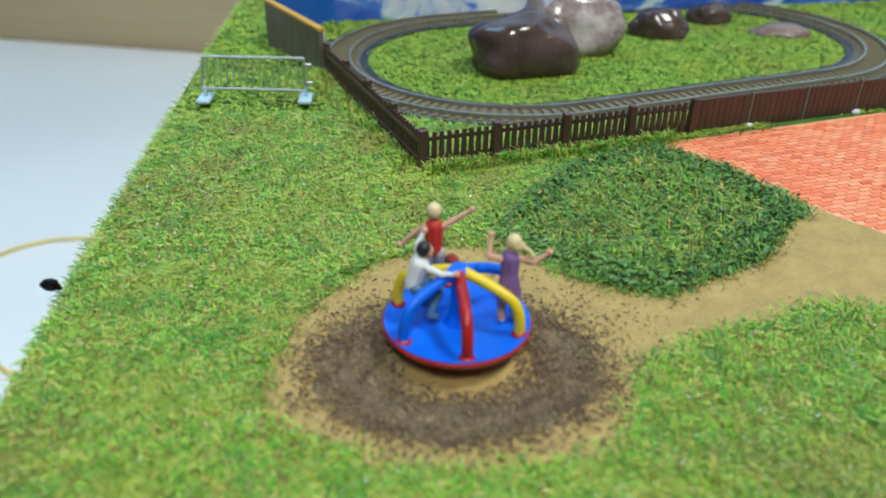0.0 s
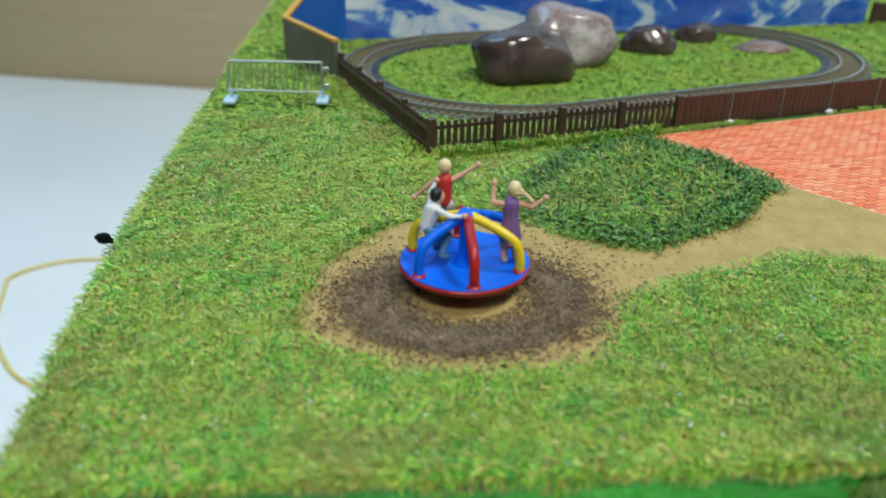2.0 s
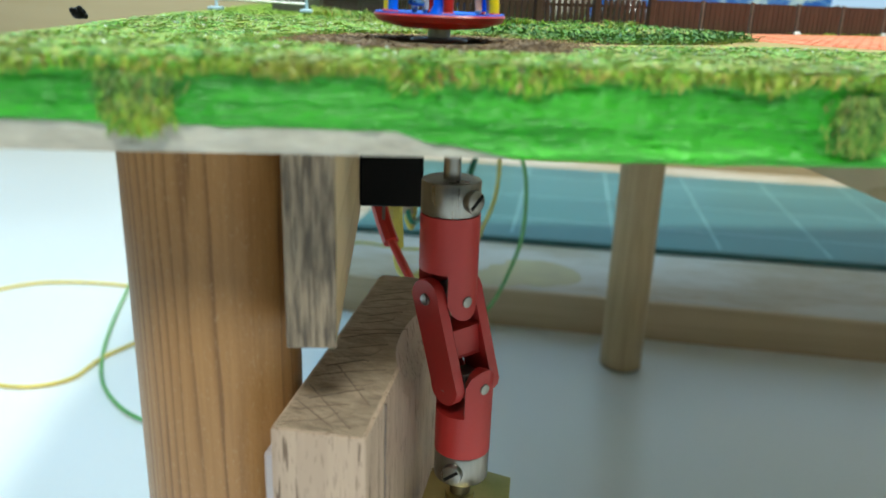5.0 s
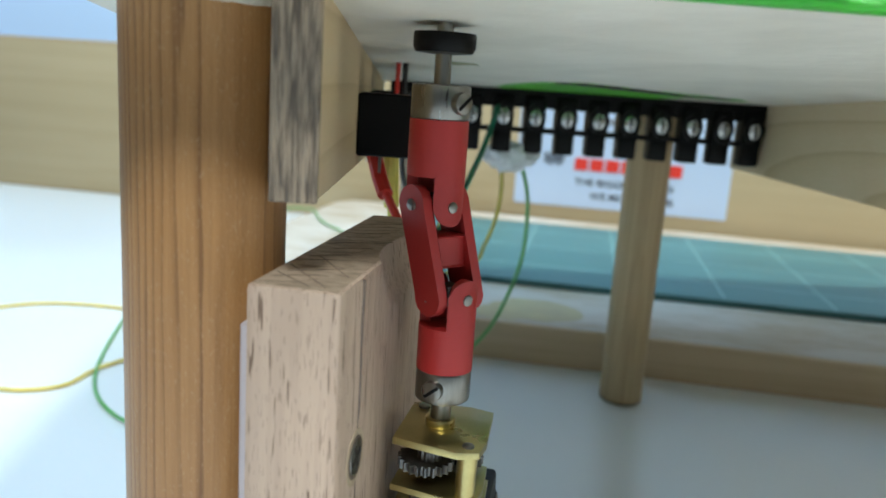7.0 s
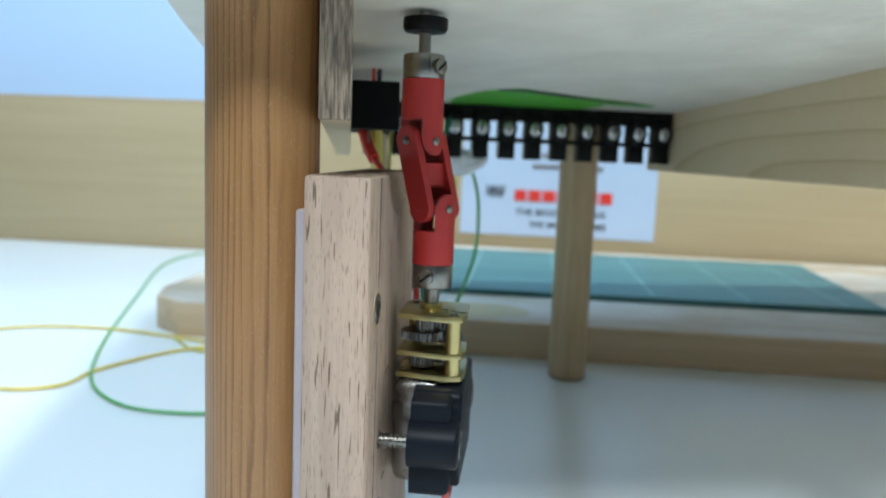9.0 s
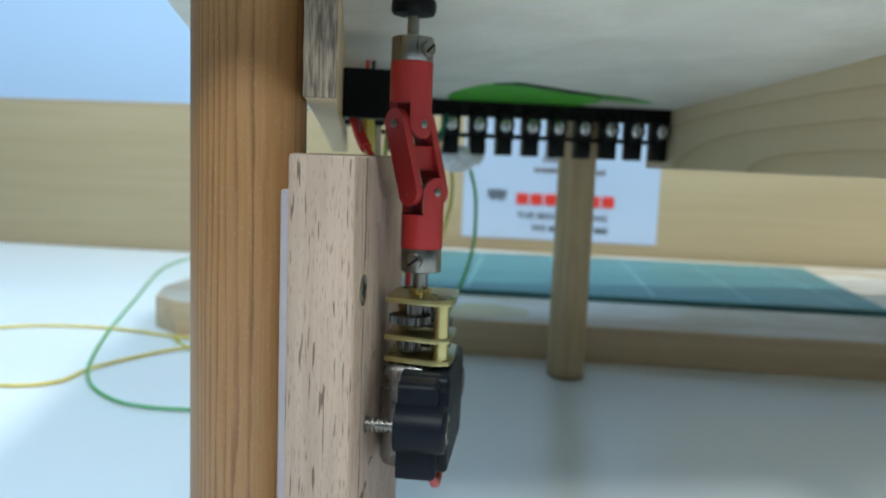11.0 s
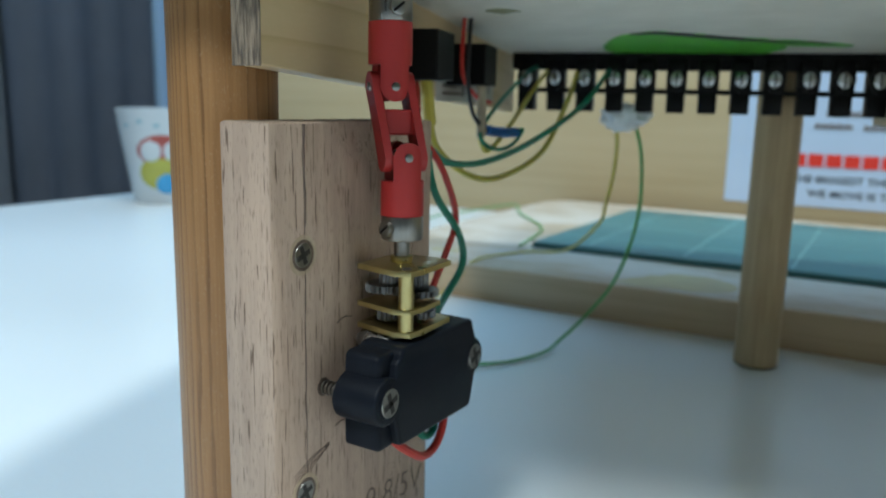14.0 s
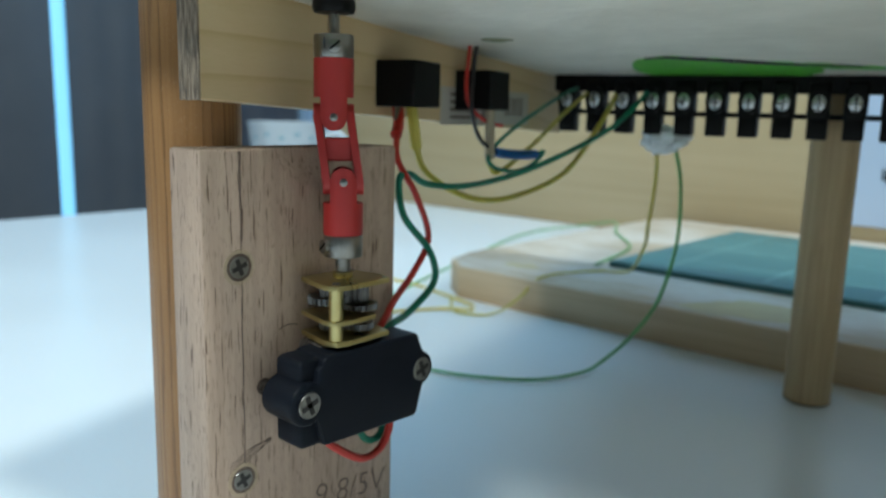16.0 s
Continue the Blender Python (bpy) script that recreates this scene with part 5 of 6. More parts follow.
def meadow(name, n, x0, x1, y0, y1, length, width, rise, material, label, keep=None, avoid=(), spill=0.05):
    x, y = rng.uniform(x0, x1, n), rng.uniform(y0, y1, n)
    ok = inside(x, y, BO)
    if keep:
        ok &= inside(x, y, keep)
    for poly in avoid:
        ok &= ~inside(x, y, poly)
    x, y = x[ok] + rng.normal(0, spill, ok.sum()), y[ok] + rng.normal(0, spill, ok.sum())
    ok = inside(x, y, BO)
    x, y = x[ok], y[ok]
    ob = fibres(name, x, y, np.full(len(x), ZT), length, width, rise, material, None, rng, label)
    tagged(ob, category="grass")


bed_o = [(v.x, v.y) for v in oval(0.5, 0.4)]
bed_i = [(v.x, v.y) for v in oval(-0.55, 0.4)]
sand_in = [(CX + (x - CX) * 1.0, CY + (y - CY) * 1.0) for x, y in sand_outline]
sand_all = [sand_in, brick_outline]
meadow("grass", 235000, -3.5, 8.2, -0.05, 4.2, 0.105, 0.0056, 0.09, M_GRASS, "coarse bright green static grass", avoid=sand_all, spill=0.08)
meadow("grass", 165000, -3.8, 6.0, 4.0, 9.0, 0.115, 0.0065, 0.09, M_GRASS, "coarse bright green static grass", avoid=sand_all + [bed_o])
meadow("grass", 24000, 8.0, 16.4, -0.05, 3.4, 0.2, 0.014, 0.12, M_GRASS, "coarse bright green static grass", avoid=[brick_outline])
meadow("grass", 90000, -3.9, 16.4, 8.9, 26, 0.14, 0.013, 0.07, M_GRASSFAR, "short green static grass", avoid=[bed_o, brick_outline], spill=0.02)
meadow("grass", 130000, -2, 16.4, 7, 18, 0.10, 0.009, 0.06, M_GRASSFAR, "short green static grass inside the track", keep=bed_i, spill=0.01)
meadow("dark_grass", 30000, 1, 5.4, 3.3, 7.6, 0.14, 0.0064, 0.13, M_GRASSDARK, "taller dark green grass patch", keep=dark_outline, spill=0.07)
heart = [(3.1 + (x - 3.1) * 0.74, 5.35 + (y - 5.35) * 0.74) for x, y in dark_outline]
meadow("grass", 15000, 1, 5.4, 3.3, 7.6, 0.15, 0.006, 0.2, M_GRASS, "bright fine fibres in the middle of the dark patch", keep=heart, spill=0.16)


def leaf_flakes(name, n, poly, core, material, label):
    """Tiny folded leaf flakes, thickest round the patch's border: one joined mesh of stuff."""
    x, y = rng.uniform(1, 5.5, n), rng.uniform(3.2, 7.7, n)
    ok = inside(x, y, poly) & (~inside(x, y, core) | (rng.uniform(0, 1, n) < 0.3)) & (rng.uniform(0, 1, n) < np.clip((x - 0.7) / 1.6, 0.15, 1))
    x, y = x[ok] + rng.normal(0, 0.03, ok.sum()), y[ok] + rng.normal(0, 0.03, ok.sum())
    n = len(x)
    z = ZT + rng.uniform(0.02, 0.13, n)
    a, t, ln = rng.uniform(0, 2 * np.pi, n), rng.normal(0, 0.6, n), rng.uniform(0.035, 0.07, n)
    d = np.stack([np.cos(a) * np.cos(t), np.sin(a) * np.cos(t), np.sin(t)], 1)
    w = np.stack([-np.sin(a), np.cos(a), rng.normal(0, 0.4, n)], 1) * (ln * rng.uniform(0.28, 0.45, n))[:, None]
    c = np.stack([x, y, z], 1)
    v = np.zeros((n, 4, 3))
    v[:, 0], v[:, 2] = c - d * ln[:, None], c + d * ln[:, None]
    v[:, 1], v[:, 3] = c + w + [0, 0, 0.012], c - w + [0, 0, 0.012]
    i = np.arange(n)[:, None] * 4
    me = bpy.data.meshes.new(name)
    me.from_pydata((v.reshape(-1, 3) * CM).tolist(), [], np.concatenate([i + [[0, 1, 2]], i + [[0, 2, 3]]]).tolist())
    me.materials.append(material)
    tagged(new(name, me), label, "leaves", kind="stuff")


leaf_flakes("leaf_flakes", 15000, dark_outline, heart, M_LEAF, "dark green leaf flakes round the grass patch")
for q0, q1 in (((0.39, 6.81), (4.2, 7.93)), ((0.39, 6.81), (-1.22, 11.1))):
    d = (Vector(q1) - Vector(q0)).normalized()
    m = Vector((d.y, -d.x)) * (0.3 if q1[0] > q0[0] else -0.3)
    bank = [tuple(Vector(q0) + m * 0.2), tuple(Vector(q1) + m * 0.2), tuple(Vector(q1) + m), tuple(Vector(q0) + m)]
    meadow("grass", 90000, -1.8, 4.6, 6.0, 11.3, 0.13, 0.0065, 0.24, M_GRASS, "long grass fibres at the foot of the fence", keep=bank, spill=0.04)

# fringe over the front edge, moss tufts
n = 9000
xe = rng.uniform(-3.05, 12, n)
fringe = fibres("grass_fringe", xe, rng.uniform(-0.06, 0.1, n), ZT + rng.uniform(-0.03, 0.04, n), 0.13, 0.0075, 0.06, M_GRASS, None, rng, "grass fibres overhanging the painted front edge")
tagged(fringe, category="grass")
n = 6500
xe = rng.uniform(-3.05, 12, n)
sag = 0.05 + 0.08 * np.sin(xe * 2.3) * np.sin(xe * 0.9 + 1) + 0.05 * np.sin(xe * 7.1)
tagged(hanging("grass_fringe", xe, rng.uniform(-0.10, -0.05, n), ZT + 0.05 - np.clip(sag, 0, 1) * rng.uniform(0, 1, n), 0.08, 0.006, M_GRASS, rng, "grass fibres hanging down over the painted edge"), category="grass")
n = 900
gx, gy = rng.uniform(-3.2, 7, n), rng.uniform(0, 6.5, n)
ok = ~inside(gx, gy, sand_outline) & ~inside(gx, gy, brick_outline)
gx, gy = gx[ok], gy[ok]
gv, gf = [], []
for px, py in zip(gx, gy):
    k, s = len(gv), float(rng.uniform(0.006, 0.014))
    d = rng.normal(0, 1, (3, 3)) * s
    gv += [(CM * (px + q[0]), CM * (py + q[1]), CM * (ZT + 0.085 + q[2])) for q in d]
    gf.append((k, k + 1, k + 2))
me = bpy.data.meshes.new("glitter")
me.from_pydata(gv, [], gf)
me.materials.append(M_GLITTER)
tagged(new("glitter", me), "tiny clear glitter specks in the grass", "glitter", kind="stuff")


def tuft(cx, z0, n, label, over):
    """A clump of fibres stuck on the painted edge, hanging a little over it."""
    for material, low, name in ((M_GRASSDARK, 0.0, label), (over, 0.14, label)):
        dx, dz = rng.normal(0, 0.105, n), rng.uniform(0, 0.24, n)
        ob = hanging("moss_tuft", cx + dx * (1 - dz), -0.05 - rng.uniform(0, 0.08, n), z0 - low - dz, 0.085, 0.0055, material, rng, name)
        tagged(ob, category="moss")


tuft(-1.72, 11.38, 1300, "tuft of green grass fibres hanging over the painted edge", M_GRASS)
tuft(3.6, 11.34, 1200, "tuft of dark green and brownish moss on the painted edge", M_MOSS)
sp = ball((-3.43, 3.7, 11.6), 0.075, 8, 6, None, (1.2, 0.9, 0.9))
for k in range(5):
    ball((-3.43 + 0.07 * math.cos(k * 1.3), 3.7 + 0.06 * math.sin(k * 1.3), 11.57 + 0.02 * k), 0.035, 7, 5, sp)
solo("black_speck", sp, M_BLACK, (-3.43, 3.7, 11.5), "small black lump on the grass at the board's edge", "debris")

# roundabout
PL = 11.735
RY = CY + 0.30
carousel = thing("roundabout", (CX, RY, ZS), "blue playground roundabout with red, yellow and blue hand rails", "roundabout")
part("base_ring", lathe([(0, PL - 0.265), (0.29, PL - 0.265), (0.305, PL - 0.25), (0.29, PL - 0.235), (0.12, PL - 0.225), (0.12, PL - 0.12), (0, PL - 0.12)], (CX, RY), 36), M_SILVER, carousel, "pale round bearing plate")
part("pedestal", lathe([(0, ZS - 0.02), (0.22, ZS - 0.02), (0.2, ZS + 0.05), (0.2, PL - 0.25), (0, PL - 0.25)], (CX, RY), 24), M_DIRT, carousel, "earthy brown pedestal")
part("deck", lathe([(0, PL - 0.02), (0.4, PL - 0.02), (0.615, PL + 0.01), (0.673, PL + 0.03), (0.678, PL + 0.005), (0.66, PL - 0.02), (0.4, PL - 0.08), (0, PL - 0.1)], (CX, RY), 48), M_BLUE, carousel, "domed blue deck")
part("rim", lathe([(0.674, PL + 0.018), (0.69, PL - 0.005), (0.66, PL - 0.06), (0.47, PL - 0.115), (0.3, PL - 0.135), (0.3, PL - 0.11), (0.4, PL - 0.085), (0.657, PL - 0.02)], (CX, RY), 48), M_RED, carousel, "red underside and rim")
part("hub", lathe([(0, PL - 0.02), (0.13, PL - 0.02), (0.07, PL + 0.1), (0.06, PL + 0.43), (0.1, PL + 0.48), (0.1, PL + 0.55), (0.05, PL + 0.59), (0, PL + 0.60)], (CX, RY), 24), M_BLUE, carousel)
for k, m in enumerate((M_RED, M_YELLOW, M_BLUE, M_RED, M_YELLOW, M_BLUE)):
    a = radians(-86 + 60 * k)
    d = Vector((math.cos(a), math.sin(a), 0))
    c = Vector((CX, RY, 0))
    pts = [c + d * r + Vector((0, 0, z)) for r, z in ((0.04, PL + 0.53), (0.22, PL + 0.475), (0.39, PL + 0.41), (0.52, PL + 0.335), (0.575, PL + 0.24), (0.595, PL + 0.12), (0.595, PL))]
    rail = part("hand_rail", tube(pts, 0.052, 10, 5), m, carousel)
    q = c + d * 0.6
    part("socket", ball((q.x, q.y, PL + 0.015), 0.075, 10, 6, None, (1, 1, 0.55)), M_RED, rail)


def capsule(p, q, r0, r1, bm, slot):
    own = tube([p, Vector(p).lerp(Vector(q), 0.5), q], [r0, (r0 + r1) / 2, r1], 8, 1)
    ball(p, r0, 8, 6, own)
    ball(q, r1, 8, 6, own)
    for f in own.faces:
        f.material_index = slot
    return joined(bm, own)


def doll(name, base, facing, joints, mats, label, skirt=False):
    """A tiny painted figure, one plain mesh. Joints are given in its own frame: x ahead, y to its left, z up, scaled by its height."""
    own = bmesh.new()
    ca, sa = math.cos(radians(facing)), math.sin(radians(facing))

    def w(p):
        x, y, z = p
        return Vector((base[0] + 0.88 * (x * ca - y * sa), base[1] + 0.88 * (x * sa + y * ca), base[2] + 0.875 * z))

    hip, neck, head = w(joints["hip"]), w(joints["neck"]), w(joints["head"])
    capsule(hip.lerp(neck, 0.1), neck.lerp(hip, 0.12), 0.078, 0.088, own, 2)
    for s in ("l", "r"):
        sh, el, ha = (w(joints[s + k]) for k in ("sh", "el", "ha"))
        capsule(sh, el, 0.034, 0.027, own, 2 if joints.get("sleeves") else 1)
        capsule(el, ha, 0.026, 0.019, own, 2 if joints.get("sleeves") else 1)
        ball(ha, 0.033, 8, 6, own)
        for f in own.faces[-48:]:
            f.material_index = 1
        th, kn, ft = (w(joints[s + k]) for k in ("th", "kn", "ft"))
        capsule(th, kn, 0.062, 0.048, own, 3)
        capsule(kn, ft, 0.045, 0.034, own, 1 if skirt else 3)
        toe = ft + Vector((ca, sa, 0)) * 0.07 - Vector((0, 0, 0.015))
        capsule(ft, toe, 0.034, 0.028, own, 4)
    if skirt:
        sk = tube([neck.lerp(hip, 0.6), hip, hip.lerp((w(joints["lkn"]) + w(joints["rkn"])) / 2, 0.7)], [0.08, 0.1, 0.125], 10, 1)
        for f in sk.faces:
            f.material_index = 2
        joined(own, sk)
    capsule(neck, head, 0.035, 0.04, own, 1)
    hb = ball(head, 0.069, 12, 9, None, (0.95, 0.9, 1.15))
    for f in hb.faces:
        f.material_index = 1
    joined(own, hb)
    back = Vector((ca, sa, 0)) * -0.022
    hr = ball(head + back + Vector((0, 0, 0.022)), 0.074, 12, 9, None, (0.95, 0.95, 1.05))
    if joints.get("long_hair"):
        ball(head + back * 3 - Vector((0, 0, 0.09)), 0.06, 10, 8, hr, (0.8, 0.8, 1.5))
    if joints.get("hair"):
        wave = w(Vector(joints["head"]) + Vector(joints["hair"]))
        tuft_bm = tube([head + back, head.lerp(wave, 0.6), wave, wave * 2 - head - (wave - head) * 0.55 - Vector((0, 0, 0.04))], [0.075, 0.06, 0.045, 0.02], 8, 2)
        joined(hr, tuft_bm)
    for f in hr.faces:
        f.material_index = 0
    joined(own, hr)
    solo(name, own, mats, base, label, "toy figure", "figures on the roundabout")


std = dict(hip=(0, 0, 0.5), neck=(0.02, 0, 0.83), head=(0.03, 0, 0.96), lsh=(0.01, 0.1, 0.8), rsh=(0.01, -0.1, 0.8), lth=(0, 0.055, 0.48), rth=(0, -0.055, 0.48),
           lkn=(0.03, 0.06, 0.25), rkn=(0.05, -0.07, 0.26), lft=(-0.02, 0.06, 0.03), rft=(0.0, -0.08, 0.03))
doll("toy_figure", (CX - 0.195, RY + 0.465, PL + 0.02), 90, {**std, "lel": (0.03, 0.22, 0.70), "lha": (0.05, 0.36, 0.56), "rel": (0.02, -0.23, 0.88), "rha": (0.02, -0.40, 0.99)},
     [BLOND, SKIN, TOPRED, GREYCLOTH, SHIRT], "tiny blond plastic figure in red top and pale trousers")
doll("toy_figure", (CX + 0.45, RY - 0.06, PL + 0.03), 95, {**std, "hip": (0, 0, 0.44), "neck": (0.03, 0, 0.76), "head": (0.05, -0.03, 0.89), "hair": (-0.05, -0.14, -0.06), "lsh": (0.02, 0.1, 0.73), "rsh": (0.02, -0.1, 0.73), "lth": (0, .05, .42), "rth": (0, -.05, .42),
     "lel": (0.1, 0.2, 0.72), "lha": (0.2, 0.17, 0.92), "rel": (0.0, -0.24, 0.68), "rha": (-0.02, -0.39, 0.80)}, [BLOND, SKIN, PURPLE, SKIN, SHIRT], "tiny blond plastic figure in a purple dress with raised arms", True)
doll("toy_figure", (CX - 0.33, RY - 0.02, PL + 0.02), 15, {**std, "hip": (-0.09, 0, 0.44), "neck": (-0.01, 0.0, 0.71), "head": (0.05, 0.0, 0.82), "sleeves": 1, "lsh": (0.0, 0.1, 0.69), "rsh": (0.02, -0.1, 0.69), "lth": (-0.07, .06, .43), "rth": (-0.07, -.06, .43),
     "lkn": (0.14, 0.1, 0.36), "rkn": (0.15, -0.09, 0.34), "lft": (0.06, 0.1, 0.12), "rft": (0.05, -0.13, 0.12), "lel": (0.02, 0.19, 0.80), "lha": (0.1, 0.22, 0.93), "rel": (0.16, -0.16, 0.62), "rha": (0.29, -0.23, 0.64)},
     [HAIRDARK, SKIN, SHIRT, JEANS, JEANS], "tiny dark-haired plastic figure in white shirt and jeans")

# track
track = thing("model_track", (5, 11, ZT), "oval of model railway track on a grey roadbed", "railway track")


def band(o0, o1, z0, z1, step=0.25):
    """A closed band between two offsets from the track's middle line."""
    own = bmesh.new()
    k0 = oval(0, step)
    a, b = [], []
    m = len(k0)
    for i, q in enumerate(k0):
        d = (k0[(i + 1) % m] - k0[i - 1]).normalized()
        nn = Vector((d.y, -d.x, 0))
        a.append(q + nn * o0)
        b.append(q + nn * o1)
    va0, vb0 = [own.verts.new((q.x, q.y, z0)) for q in a], [own.verts.new((q.x, q.y, z0)) for q in b]
    va1, vb1 = [own.verts.new((q.x, q.y, z1)) for q in a], [own.verts.new((q.x, q.y, z1)) for q in b]
    for i in range(m):
        j = (i + 1) % m
        for p, q in ((va0, va1), (va1, vb1), (vb1, vb0)):
            own.faces.new((p[i], p[j], q[j], q[i]))
    return own


part("roadbed", band(-0.42, 0.42, ZT - 0.02, ZT + 0.06), M_BALLAST, track)
part("dark_edge", band(-0.58, -0.42, ZT - 0.02, ZT + 0.045), M_DITCH, track, "black inner edge of the roadbed")
for o in (-0.225, 0.225):
    part("rail", band(o - 0.022, o + 0.022, ZT + 0.06, ZT + 0.15), M_RAIL, track)
run = oval(0, 0.17)
sl = box((-0.36, -0.042, ZT + 0.05), (0.36, 0.042, ZT + 0.085))
sl_me = finish(sl, "sleeper", M_SLEEPER, Vector((0, 0, 0)), False)
for i, q in enumerate(run):
    d = run[(i + 1) % len(run)] - run[i - 1]
    ob = new("sleeper", sl_me)
    ob.parent = track
    ob.matrix_local = Matrix.Translation(Vector((q.x - 5, q.y - 11, -ZT)) * CM) @ Matrix.Rotation(math.atan2(d.y, d.x) + math.pi / 2, 4, "Z")


# pebbles
def pebble(c, size, turn, seed, material, label):
    own = bmesh.new()
    bmesh.ops.create_icosphere(own, subdivisions=4, radius=1)
    rz = Matrix.Rotation(radians(turn), 3, "Z")
    for v in own.verts:
        nv = v.co.normalized()
        f = 1 + 0.22 * noise.noise(nv * 1.2 + Vector((seed, 0, 0))) + 0.07 * noise.noise(nv * 2.7 + Vector((0, seed, 0)))
        q = Vector((nv.x * size[0], nv.y * size[1], nv.z * size[2])) * f
        v.co = Vector(c) + rz @ q
    solo("pebble", own, material, c, label, "pebble", "pebbles in the track oval")


pebble((2.5, 11.4, ZT + 0.38), (1.05, 0.75, 0.72), 8, 3, M_ROCK, "large glossy dark brown pebble on the grass")
pebble((3.55, 12.9, ZT + 0.45), (1.15, 0.85, 0.85), -10, 9, M_ROCKSHINE, "large glossy pale brown pebble with painted white highlights, on the grass")
pebble((5.85, 13.85, ZT + 0.2), (0.62, 0.45, 0.42), -20, 5, M_ROCK, "glossy dark pebble on the grass")
pebble((7.5, 15.1, ZT + 0.16), (0.52, 0.4, 0.3), 10, 7, M_ROCK, "glossy dark pebble on the grass")
pebble((8.7, 14.0, ZT + 0.05), (0.62, 0.42, 0.2), 0, 8, M_ROCKFLAT, "flat brown pebble on the grass")

# fences
def picket_fence(p0, p1, posts, solid, label):
    """Picket fence of posts, two rails and slats; solid bays are close-boarded."""
    p0, p1 = Vector(p0), Vector(p1)
    d = (p1 - p0)
    ln = d.length
    d.normalize()
    turn = math.degrees(math.atan2(d.y, d.x))
    f = thing("picket_fence", (p0.x, p0.y, ZT), label, "fence", "fences round the track")
    base = Vector((p0.x, p0.y, ZT))
    rot = Matrix.Rotation(radians(turn), 4, "Z")
    post_me = finish(box((-0.055, -0.05, 0), (0.055, 0.05, 0.6), 0.012, 1), "post", M_FENCE, Vector(), False)
    own = box((-0.042, -0.02, 0.04), (0.042, 0.02, 0.5))
    for v in own.verts:
        if v.co.z > 0.4:
            v.co.x *= 0.55
            v.co.z += 0.03
    slat_me = finish(own, "slat", M_FENCE, Vector(), False)

    def put(name, me, s, off=0.0):
        ob = new(name, me)
        ob.parent = f
        ob.matrix_local = rot @ Matrix.Translation(Vector((s, off, 0)) * CM)

    seam_me = finish(box((-0.018, -0.03, 0), (0.018, 0.03, 0.57)), "post", M_SEAM, Vector(), False)
    for k in range(posts + 1):
        put("post", post_me if k <= solid else seam_me, ln * k / posts, -0.03 if k <= solid else 0.0)
    bay = ln / posts
    for k in range(solid + 1, posts, 2):
        put("glue_spot", finish(ball((0, -0.06, 0.03), 0.07, 10, 6, None, (1.3, 0.7, 0.8)), "glue_spot", M_GLUE, Vector(), True), bay * k)
    for k in range(posts):
        if k < solid:
            m = int(bay / 0.105)
            for i in range(m):
                put("slat", slat_me, bay * k + (i + 0.7) * bay / m)
            for z in (0.12, 0.4):
                put("rail", finish(box((0, 0.02, z), (bay, 0.05, z + 0.05)), "rail", M_FENCE, Vector(), False), bay * k)
        else:
            put("board_panel", finish(box((0.05, -0.01, 0.0), (bay - 0.05, 0.03, 0.55)), "board_panel", M_FENCE, Vector(), False), bay * k)
            for i in range(9):
                w9 = (bay - 0.1) / 9
                put("board", finish(box((0.05 + i * w9, -0.022, 0.02), (0.05 + (i + 0.9) * w9, -0.008, 0.54)), "board", M_FENCE, Vector(), False), bay * k)


picket_fence((0.39, 6.81, 0), (13.0, 10.53, 0), 12, 4, "dark brown plastic fence, picketed then close-boarded, beside the bricks")
picket_fence((0.39, 6.81, 0), (-1.22, 11.1, 0), 4, 4, "dark brown plastic picket fence beside the curving track")
picket_fence((13.4, 17.5, 0), (16.4, 18.6, 0), 3, 0, "dark brown close-boarded fence behind the track")

# backdrop
back = thing("backdrop", (5, 15.5, ZT), "curved printed mountain backdrop with orange-topped grey rear", "backdrop")
BP = [(-1.25, 11.2, 12.2), (-2.47, 13.1, 12.3), (-1.5, 15.0, 13.3), (1.0, 15.5, 13.6), (4.3, 15.9, 13.6), (8.5, 16.6, 13.3), (12.0, 17.2, 12.9), (13.2, 17.5, 12.55)]


def sheet(pts, off0, off1, z_drop, cap):
    own = bmesh.new()
    rows = []
    m = len(pts)
    for i, (x, y, zt) in enumerate(pts):
        a, b = Vector(pts[max(i - 1, 0)][:2]), Vector(pts[min(i + 1, m - 1)][:2])
        d = (b - a).normalized()
        nn = Vector((d.y, -d.x))
        lo = ZT - 0.03 if not cap else zt - 0.05
        q0, q1 = Vector((x, y)) + nn * off0, Vector((x, y)) + nn * off1
        rows.append([own.verts.new((*q0, lo)), own.verts.new((*q0, zt - z_drop)), own.verts.new((*q1, zt - z_drop)), own.verts.new((*q1, lo))])
    for a, b in zip(rows, rows[1:]):
        for k in range(4):
            own.faces.new((a[k], a[(k + 1) % 4], b[(k + 1) % 4], b[k]))
    own.faces.new(rows[0])
    own.faces.new(rows[-1][::-1])
    return own


part("panel", sheet(BP, -0.09, 0.0, 0.0, False), M_GREYPANEL, back, "grey boarded rear")
part("print", sheet(BP, 0.003, 0.03, 0.03, False), M_BACKDROP, back, "blue and white mountain print")
part("top_edge", sheet([(x, y, z + 0.055) for x, y, z in BP], -0.1, 0.04, 0.0, True), M_ORANGE, back, "orange painted top edge")

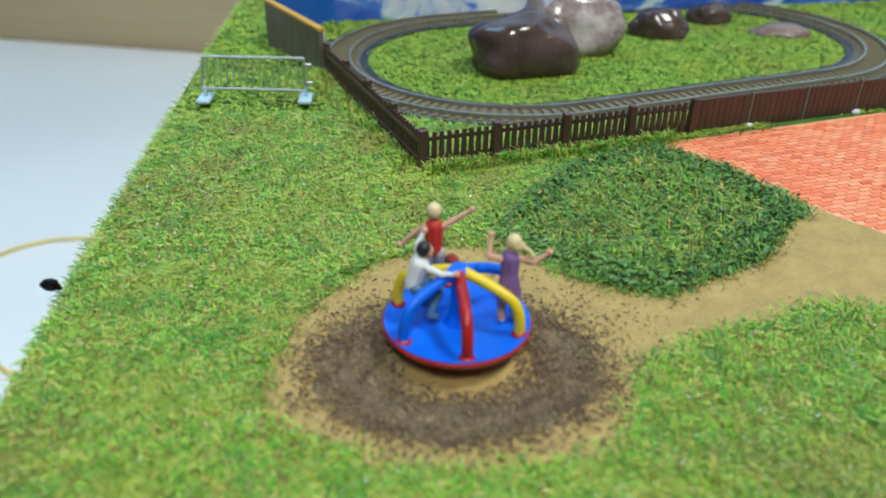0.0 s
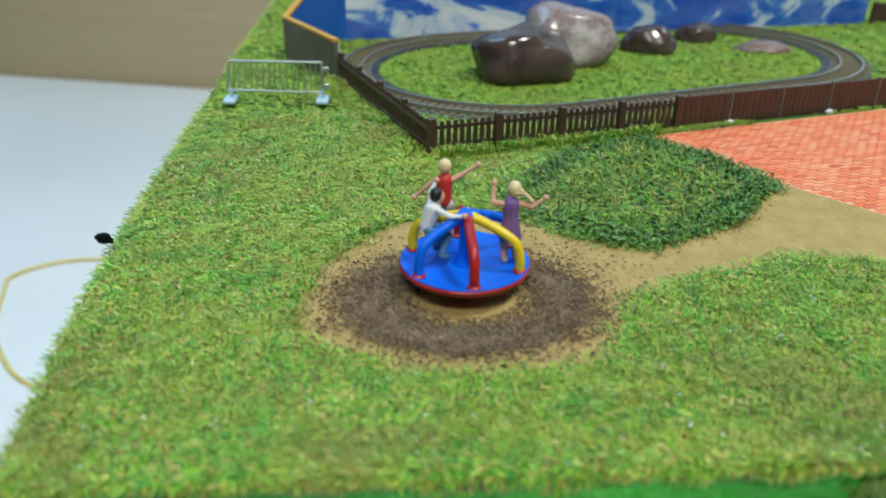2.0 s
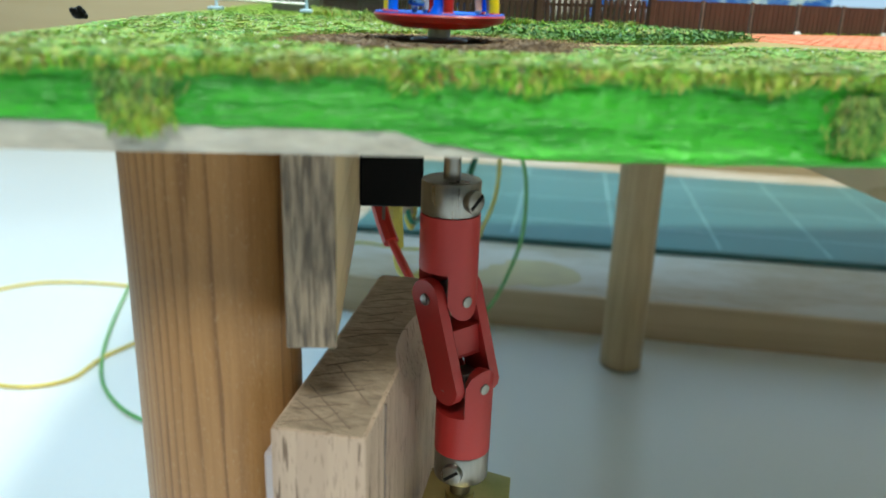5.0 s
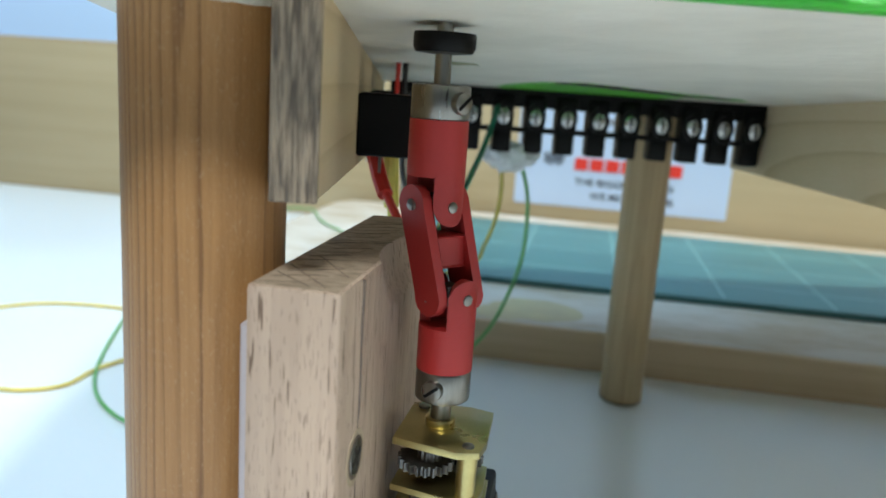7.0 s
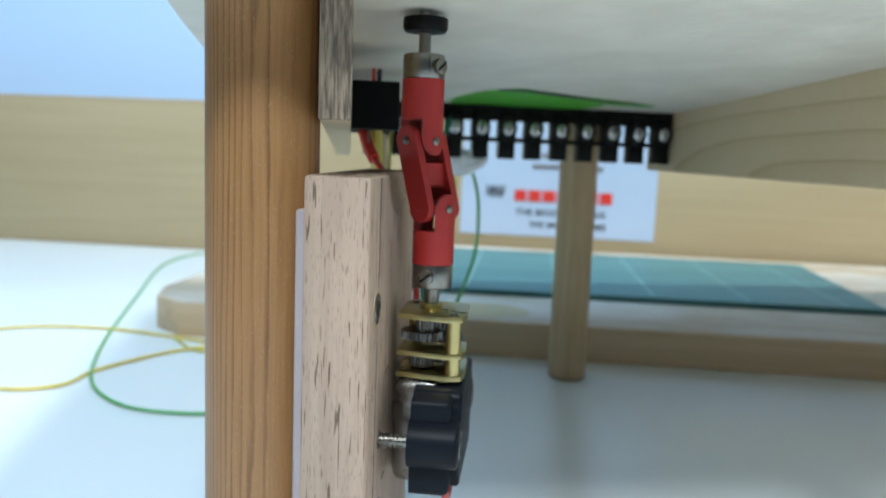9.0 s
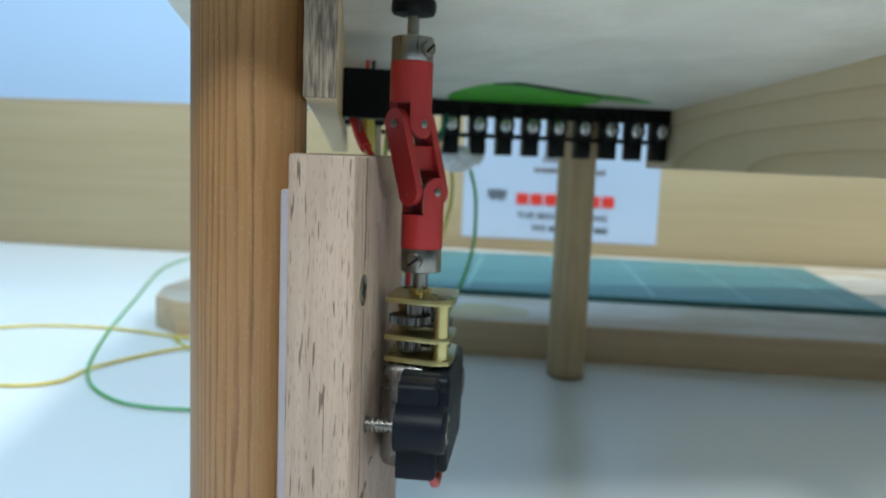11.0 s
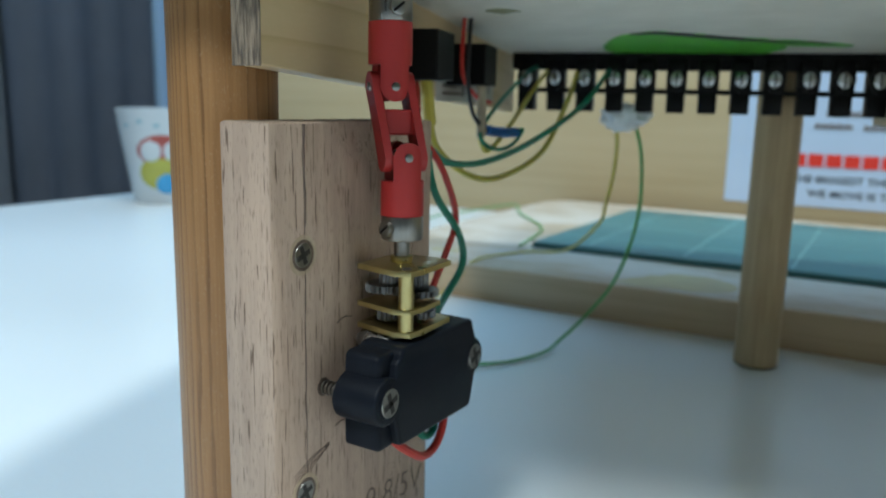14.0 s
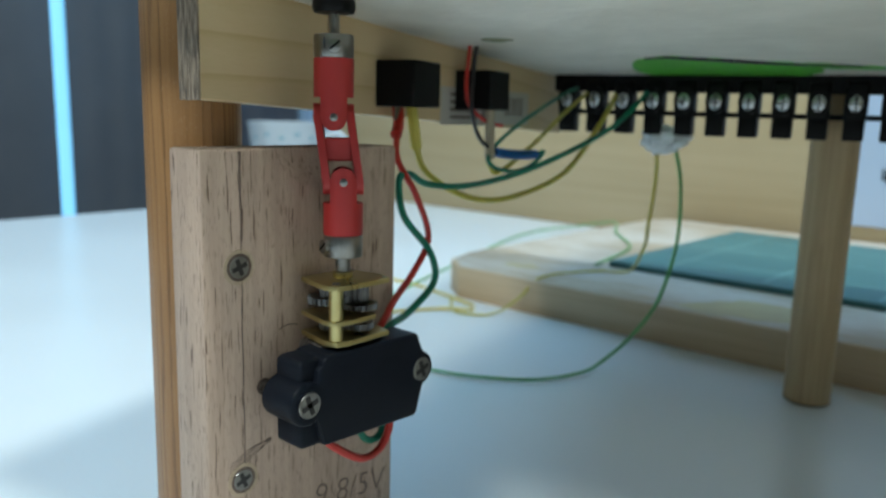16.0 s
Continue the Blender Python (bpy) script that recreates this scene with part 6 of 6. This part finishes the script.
# crowd barrier
bar = thing("crowd_barrier", (-2.3, 9.43, ZT), "small silver crowd barrier with pale blue feet on the grass", "barrier")
B0, B1 = Vector((-3.12, 9.45, 0)), Vector((-1.43, 9.42, 0))
frame_pts = [(B0.x, B0.y, 11.72), (B0.x + 0.08, B0.y, 12.24), (B1.x, B1.y, 12.22), (B1.x, B1.y, 11.68), (B0.x, B0.y, 11.72)]
fr = bmesh.new()
for a, b in zip(frame_pts, frame_pts[1:]):
    cyl(a, b, 0.025, seg=8, bm=fr)
part("frame", fr, M_SILVER, bar)
for k in range(1, 16):
    a = B0.lerp(B1, k / 16)
    part("upright", cyl((a.x, a.y, 11.72), (a.x + 0.05 * (1 - k / 16), a.y, 12.22), 0.011, seg=6), M_SILVER, bar)
for q in (B0 + Vector((0.05, 0, 0)), B1):
    part("foot", box((q.x - 0.12, q.y - 0.25, ZT + 0.1), (q.x + 0.1, q.y + 0.2, ZT + 0.17), 0.02, 1), M_PALEBLUE, bar)
    part("foot_post", cyl((q.x, q.y, ZT + 0.1), (q.x, q.y, 11.75), 0.03, seg=8), M_PALEBLUE, bar)
for z in (12.1, 11.8):
    part("hook", box((B1.x, B1.y - 0.03, z - 0.04), (B1.x + 0.13, B1.y + 0.03, z + 0.04), 0.015, 1), M_SILVER, bar)

# brick paving, last
paving = thing("brick_pavement", (8, 7, ZT), "orange brick paving printed in running bond beside the fence", "pavement", kind="structure")
part("joint_bed", prism(brick_outline, ZT - 0.02, ZT + 0.022), M_MORTAR, paving, "pale joints")
BW, BH = 0.21, 0.09
bricks = [finish(box((0, 0, 0.0), (BW - 0.02 - 0.004 * k, BH - 0.015, 0.008 + 0.002 * k)), "brick", M_BRICK, Vector(), False) for k in range(3)]
cand = []
for r in range(-100, 70):
    for c in range(-20, 82):
        o = Vector((4.0, 7.5, 0)) + FD * (c * BW + (BW / 2 if r % 2 else 0)) + FN * (r * BH)
        m = o + FD * BW * 0.5 + FN * BH * 0.5
        cand.append((o, m))
mx, my = np.array([m.x for _, m in cand]), np.array([m.y for _, m in cand])
ok = inside(mx, my, brick_outline)
for dx, dy in ((0.1, 0.045), (-0.1, -0.045), (0.1, -0.045), (-0.1, 0.045)):
    ok &= inside(mx + dx, my + dy, brick_outline)
cand = [c for c, k in zip(cand, ok) if k]
cand.sort(key=lambda c: (c[1] - Vector((4.6, 5.2, 0))).length)
turn_m = Matrix.Rotation(FA, 4, "Z")
rest = bmesh.new()
vs, fs = [], []
for i, (o, m) in enumerate(cand):
    if i < 300:
        ob = new("brick", bricks[i % 3])
        ob.parent = paving
        ob.matrix_local = Matrix.Translation((o - Vector((8, 7, 0)) + Vector((0, 0, 0.022))) * CM) @ turn_m
    else:
        e, g = FD * (BW - 0.02), FN * (BH - 0.015)
        b = len(vs)
        zt = Vector((0, 0, ZT + 0.034))
        zb = Vector((0, 0, ZT + 0.02))
        vs += [o + zb, o + e + zb, o + e + g + zb, o + g + zb, o + zt, o + e + zt, o + e + g + zt, o + g + zt]
        fs += [(b + 4, b + 5, b + 6, b + 7), (b, b + 1, b + 5, b + 4), (b + 1, b + 2, b + 6, b + 5), (b + 2, b + 3, b + 7, b + 6), (b + 3, b, b + 4, b + 7)]
me = bpy.data.meshes.new("bricks")
me.from_pydata([((v - Vector((8, 7, ZT))) * CM)[:] for v in vs], [], fs)
me.materials.append(M_BRICKS)
far_bricks = new("bricks", me)
far_bricks.parent = paving
tagged(far_bricks, kind="stuff")

for ob in set(bpy.data.objects) - before:
    if ob.parent is None:
        ob.matrix_basis = LAND @ ob.matrix_basis
